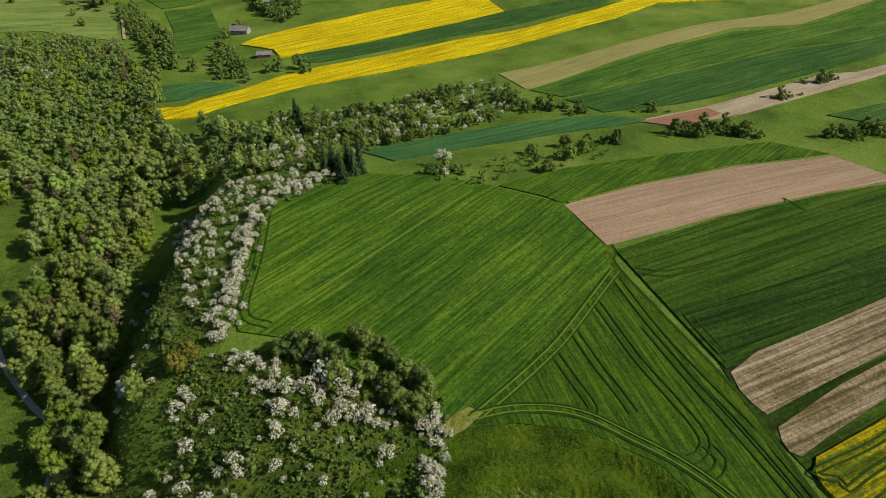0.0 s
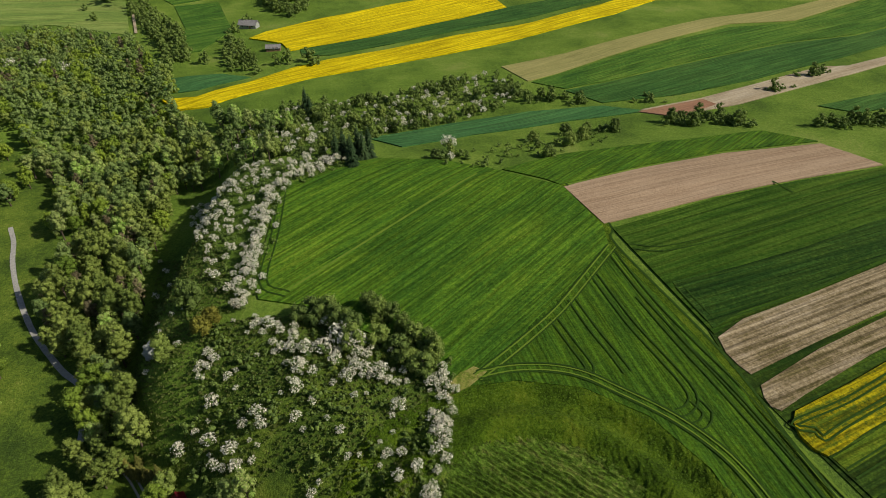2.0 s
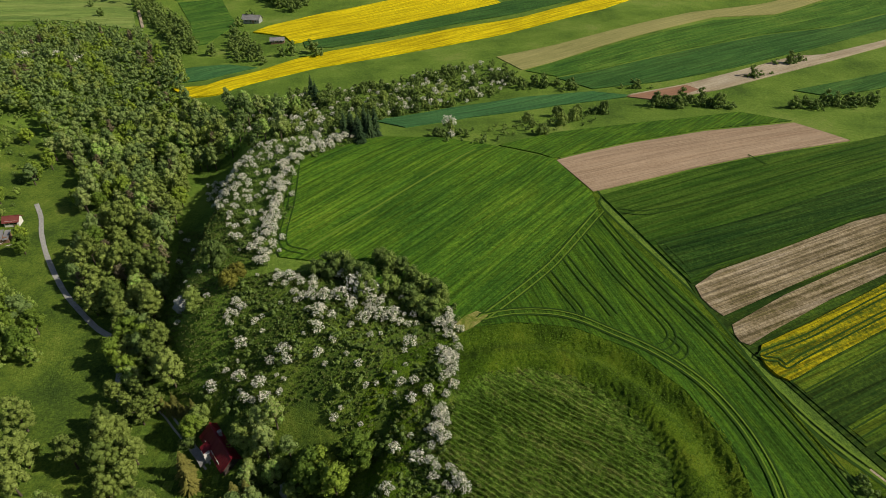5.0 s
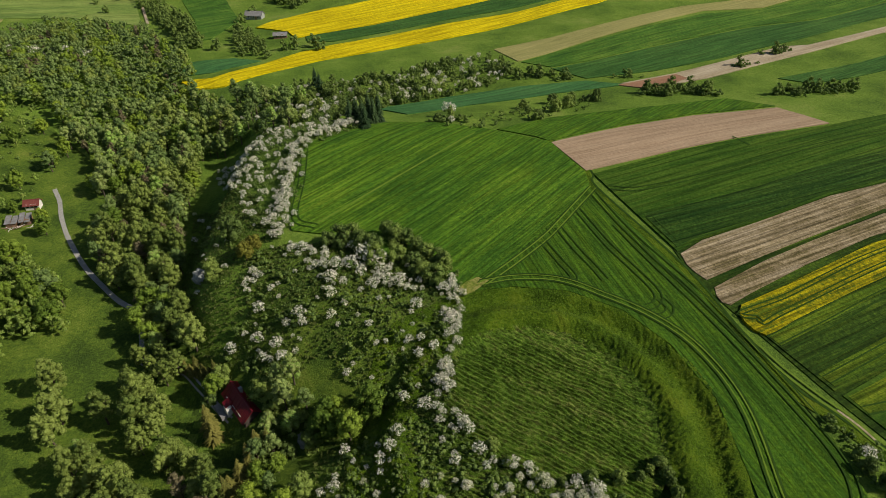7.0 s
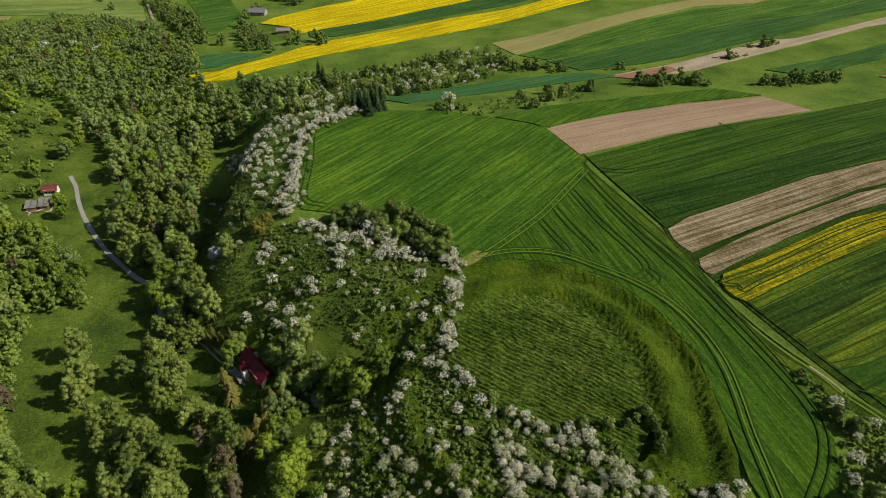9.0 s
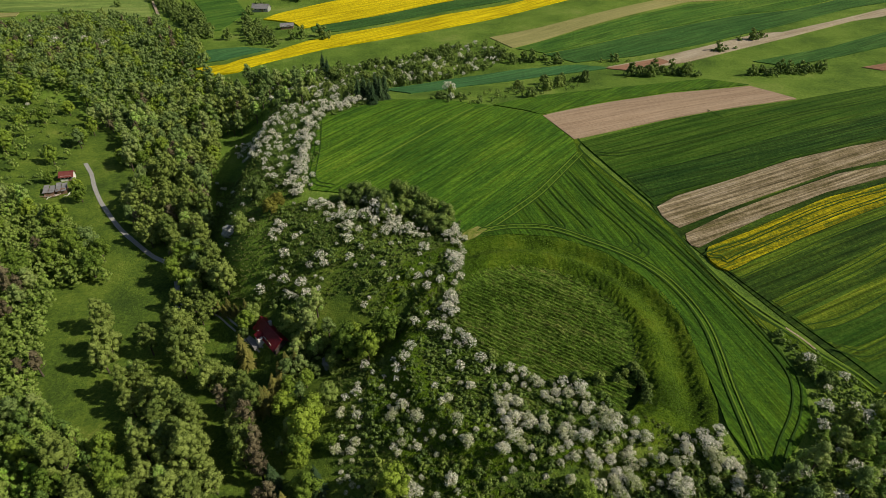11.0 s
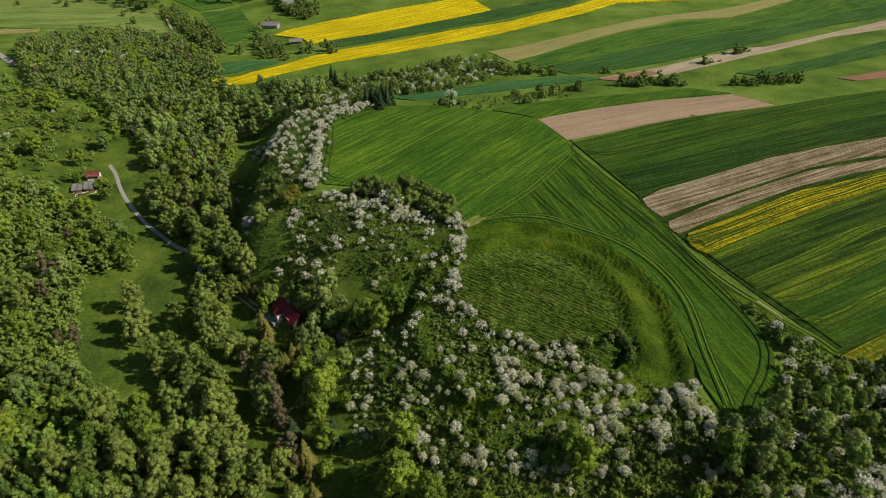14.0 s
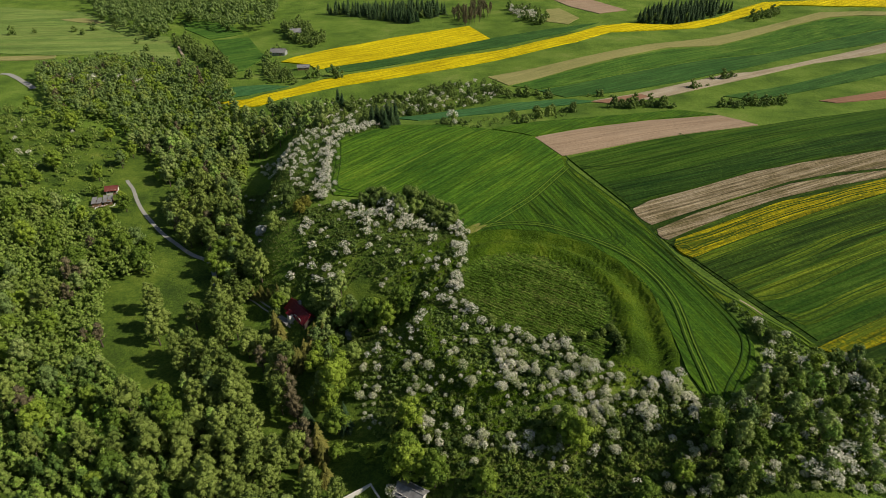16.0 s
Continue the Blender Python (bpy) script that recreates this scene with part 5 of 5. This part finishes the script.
def grow():
    """Sets every plant: the nearest of each kind as things, the rest joined."""
    for name, k in KINDS.items():
        rng = np.random.default_rng(len(name))
        order = sorted(k["at"], key=lambda p: math.hypot(p[0] + 8, p[1] + 50))
        rest = [[], []]
        for n, (x, y, size, tall) in enumerate(order):
            z, turn = float(ground(x, y)), rng.random() * 360
            if n < k["limit"]:
                root = None
                chosen = k["sets"][int(rng.integers(len(k["sets"])))]
                if len(chosen) == 1:
                    root = new(name, chosen[0][1])
                else:
                    root = new(name)
                    for piece, me, label in chosen:
                        mesh_part(piece, me, root, label)
                root.matrix_basis = pose(x, y, z - 0.05, 0, 0, turn) @ Matrix.Diagonal((size, size, size * tall, 1))
                tagged(root, k["label"], k["category"], k["group"])
            else:
                c, s = math.cos(radians(turn)), math.sin(radians(turn))
                spin = np.array([[c, s, 0], [-s, c, 0], [0, 0, 1]])
                for j in range(len(k["coarse"]) // 2):
                    shapes = k["coarse"][2 * j]
                    v, t = shapes[n % len(shapes)]
                    rest[j].append(((v * (size, size, size * tall)) @ spin + (x, y, z), t))
        for j, pieces in enumerate(rest):
            if pieces:
                ob = new(name + ("_blossom" if j else "") + "_mass", mesh_from(name, *joined(pieces), k["coarse"][2 * j + 1]))
                tagged(ob, "dense mass of " + k["label"].split(" ", 1)[1], "vegetation", kind="stuff")


grow()


# ---- buildings and other things ----
def box(bm, x0, y0, z0, x1, y1, z1):
    v = [bm.verts.new(p) for p in ((x0, y0, z0), (x1, y0, z0), (x1, y1, z0), (x0, y1, z0), (x0, y0, z1), (x1, y0, z1), (x1, y1, z1), (x0, y1, z1))]
    for f in ((0, 3, 2, 1), (4, 5, 6, 7), (0, 1, 5, 4), (1, 2, 6, 5), (2, 3, 7, 6), (3, 0, 4, 7)):
        bm.faces.new([v[i] for i in f])


def slab(bm, a, b, c, d, thick):
    """A sloping plate with the corners a, b, c, d."""
    up = (Vector(b) - Vector(a)).cross(Vector(d) - Vector(a)).normalized() * thick
    low = [bm.verts.new(p) for p in (a, b, c, d)]
    top = [bm.verts.new(Vector(p) + up) for p in (a, b, c, d)]
    bm.faces.new(low[::-1])
    bm.faces.new(top)
    for i in range(4):
        j = (i + 1) % 4
        bm.faces.new((low[i], low[j], top[j], top[i]))


def box_part(name, parent, material, *size, label=""):
    bm = bmesh.new()
    box(bm, *size)
    return part(name, bm, material, parent, label)


def house(name, x, y, z, turn, long, deep, eave, ridge, wall, roof, label, chimney=True, porch=False):
    root = tagged(new(name), label, "building")
    root.matrix_basis = pose(x, y, z, 0, 0, turn)
    l, d = long / 2, deep / 2
    bm = bmesh.new()
    box(bm, -l, -d, -1.2, l, d, eave)
    for s in (-1, 1):
        a = [bm.verts.new(p) for p in ((s * l, -d, eave), (s * l, d, eave), (s * l, 0, ridge - 0.08))]
        b = [bm.verts.new((v.co.x - s * 0.25, v.co.y, v.co.z)) for v in a]
        bm.faces.new(a if s > 0 else a[::-1])
        bm.faces.new(b if s < 0 else b[::-1])
    part("wall", bm, wall, root)
    for s in (-1, 1):
        bm = bmesh.new()
        o, k = 0.45, 0.45 * (ridge - eave) / d
        e, r = (s * (d + o), eave - k), (0, ridge)
        p = [(-l - 0.4, *e), (l + 0.4, *e), (l + 0.4, *r), (-l - 0.4, *r)]
        slab(bm, *(p if s < 0 else [p[1], p[0], p[3], p[2]]), 0.09)
        sheet = part("roof", bm, roof, root)
        n = int(long / 0.8)
        for i in range(n):
            u = -l - 0.3 + (long + 0.6) * i / (n - 1)
            q = [(u - 0.03, *e), (u + 0.03, *e), (u + 0.03, *r), (u - 0.03, *r)]
            bm = bmesh.new()
            slab(bm, *(q if s < 0 else [q[1], q[0], q[3], q[2]]), 0.13)
            part("rib", bm, roof, sheet)
    box_part("ridge_cap", root, roof, -l - 0.4, -0.14, ridge + 0.02, l + 0.4, 0.14, ridge + 0.15)
    for s in (-1, 1):
        for u in (-0.55, 0.05, 0.6):
            w = box_part("window", root, PLASTER, u * l - 0.5, s * (d + 0.03) - 0.04, 0.9, u * l + 0.5, s * (d + 0.03) + 0.04, 2.0)
            box_part("pane", w, GLASS_DARK, u * l - 0.42, s * (d + 0.06) - 0.04, 0.98, u * l + 0.42, s * (d + 0.06) + 0.04, 1.92)
    box_part("door", root, TIMBER, 0.22 * l, -d - 0.07, 0, 0.22 * l + 0.95, -d + 0.02, 2.05)
    if chimney:
        c = box_part("chimney", root, ROCK, -0.3 * l - 0.3, 0.25, ridge - 0.9, -0.3 * l + 0.3, 0.8, ridge + 0.7)
        box_part("cap", c, ROOF_GREY, -0.3 * l - 0.38, 0.17, ridge + 0.7, -0.3 * l + 0.38, 0.88, ridge + 0.78)
    if porch:
        box_part("porch_wall", root, PLASTER, -0.35 * l, -d - 1.4, -1.0, -0.05 * l, -d + 0.1, 1.6, label="white plastered porch")
        bm = bmesh.new()
        slab(bm, (-0.55 * l, -d - 1.3, 1.60), (-0.15 * l, -d - 1.3, 1.60), (-0.15 * l, -d + 0.2, 2.1), (-0.55 * l, -d + 0.2, 2.1), 0.08)
        part("porch_roof", bm, roof, root)
        box_part("terrace", root, ROOF_GREY, -l, -d - 2.6, -0.9, -0.1 * l, -d - 1.4, -0.2, label="grey paved terrace")
    return root


house("house", -43.2, 42.4, -2.7, -50, 9.2, 3.9, 1.7, 3.4, TIMBER_DARK, ROOF_RED, "small house with a steep dark red metal roof", porch=True)
house("cottage", -127.5, 118.5, float(ground(-127.5, 118.5)), 12, 3.8, 2.8, 1.9, 2.9, PLASTER, ROOF_BROWN, "tiny white cottage with a brownish red roof", chimney=False)
house("barn", -109.5, 312, float(ground(-109.5, 312)), -8, 9.5, 5.0, 2.2, 4.0, ROCK, ROOF_GREY, "long grey barn with a pale sheet roof", chimney=False)
house("shed", -85.5, 269.5, float(ground(-85.5, 269.5)), 8, 6.4, 3.4, 1.7, 2.7, TIMBER, ROOF_GREY, "small timber shed with a grey roof", chimney=False)
house("farmhouse", -109.5, 364, float(ground(-109.5, 364)), 20, 8.0, 6.0, 2.8, 5.2, PLASTER, ROOF_GREY, "white farmhouse among trees with a grey roof")
house("hut", -13.2, -10.8, float(ground(-13.2, -10.8)) + 0.2, -31, 4.8, 3.0, 1.6, 2.5, PLASTER, ROOF_GREY, "low hut with a grey slate roof under trees", chimney=False)


def ruin():
    root = tagged(new("roofless_ruin"), "roofless white-walled ruin overgrown with grass inside", "ruin")
    root.matrix_basis = pose(-22.6, -10.6, float(ground(-22.6, -10.6)), 0, 0, 33)
    for n, size in enumerate(((-3.3, 1.6, -1.2, 3.3, 1.9, 1.3), (-3.3, -1.9, -1.2, 1.0, -1.6, 0.9), (1.9, -1.9, -1.2, 3.3, -1.6, 1.1), (-3.3, -1.6, -1.2, -3.0, 1.6, 1.0), (3.0, -1.6, -1.2, 3.3, 1.6, 1.2))):
        box_part("wall", root, PLASTER, *size)
    rng = np.random.default_rng(5)
    mesh_part("weeds", mesh_from("weeds", *joined([sprays(rng, (rng.uniform(-2.6, 2.6), rng.uniform(-1.2, 1.2), 0.1), 0.5, 26, 0.2) for _ in range(14)]), LEAF_SHRUB), root)


ruin()


def shack():
    root = tagged(new("collapsed_shed"), "half-collapsed shed of grey boards and red timber", "shed")
    root.matrix_basis = pose(-127.2, 110.4, float(ground(-127.2, 110.4)), 0, 0, 15)
    box_part("wall", root, TIMBER, -3.2, -1.6, -0.6, -0.4, 1.4, 1.5)
    box_part("wall", root, TIMBER, 0.4, -1.2, -0.6, 3.0, 1.6, 1.9)
    for x0, x1, tilt in ((-3.5, -1.9, 0.5), (-1.8, -0.2, 0.15), (0.2, 1.7, 0.9), (1.8, 3.3, 0.6)):
        bm = bmesh.new()
        slab(bm, (x0, -1.9, 1.45), (x1, -1.9, 1.45 + 0.3 * tilt), (x1, 1.8, 1.9 + tilt), (x0, 1.8, 1.9 + tilt), 0.07)
        part("roof_sheet", bm, ROOF_GREY, root)
    rng = np.random.default_rng(8)
    for k in range(16):
        x, y = rng.uniform(-4.2, 4.0), rng.uniform(-3.0, -1.7)
        p = box_part("plank", root, TIMBER if k % 2 else PLASTER, -1.0, -0.11, -0.03, 1.0, 0.11, 0.03)
        p.matrix_basis = pose(x, y, 0.3 + 0.15 * (k % 4), rng.uniform(-12, 12), rng.uniform(-14, 14), rng.uniform(0, 180))


shack()


def boulder(x, y, size, seed):
    rng = np.random.default_rng(seed)
    bm = bmesh.new()
    bmesh.ops.create_icosphere(bm, subdivisions=3, radius=1)
    for v in bm.verts:
        n = noise.noise(v.co * 1.6 + Vector((seed, 0, 0))) * 0.45 + noise.noise(v.co * 4.5 + Vector((0, seed, 0))) * 0.16
        v.co = Vector((v.co.x * 1.2, v.co.y * 0.9, v.co.z * 1.1)) * (1 + n)
    ob = part("boulder", bm, ROCK, None)
    ob.matrix_basis = pose(x, y, float(ground(x, y)), 0, 0, rng.uniform(0, 360)) @ Matrix.Scale(size, 4)
    tagged(ob, "pale limestone outcrop on the shrubby slope", "rock", "limestone outcrops")


for k, (x, y, size) in enumerate(((-29.2, 33.4, 1.3), (-28.0, 32.2, 0.9), (-30.4, 34.6, 0.7), (-60.3, 73.6, 1.5), (-58.9, 71.4, 1.1), (-61.2, 75.6, 0.8))):
    boulder(x, y, size, 3 + k)


def tufts():
    """Coarse grass and weeds on the slopes and the earthwork, past counting."""
    rng = np.random.default_rng(77)
    EARTH = [(RING[0] + 31.4 * ring_stretch(k * 0.15 - 3.14) * math.cos(k * 0.15 - 3.14), RING[1] + 31.4 * ring_stretch(k * 0.15 - 3.14) * math.sin(k * 0.15 - 3.14)) for k in range(42)]
    shapes = [sprays(rng, (0, 0, 0.12), 0.30, 9, 0.16, 0.8, -0.1) for _ in range(6)]
    for name, outlines, gap, size, material, label in (
            ("bank_weeds", (EARTH,), 0.60, 0.38, LEAF_BANK, "bright tussocks on the earthwork bank"),
            ("ditch_weeds", (EARTH,), 0.44, 0.42, LEAF_NETTLE, "dark nettles and weeds in the ditch"),
            ("slope_weeds", (W_SPUR, SLOPE_S, W_FRONT2, SLOPE, F_EAST), 0.72, 1.1, LEAF_WEED, "coarse weeds and low scrub on the slope"),):
        pieces = []
        for i, o in enumerate(outlines):
            for x, y in scatter(o, gap, 300 + i):
                r = float(ring_radius(x, y))
                if name == "bank_weeds" and not (21.5 < r < 25.6 or r > 30.0) or name == "ditch_weeds" and not 25.2 < r < 30.2:
                    continue
                v, t = shapes[int(rng.integers(6))]
                pieces.append((v * size * rng.uniform(0.6, 1.4) + (x, y, float(ground(x, y)) + (0.22 if "slope" not in name else 0)), t))
        tagged(new(name, mesh_from(name, *joined(pieces), material)), label, "vegetation", kind="stuff")


tufts()
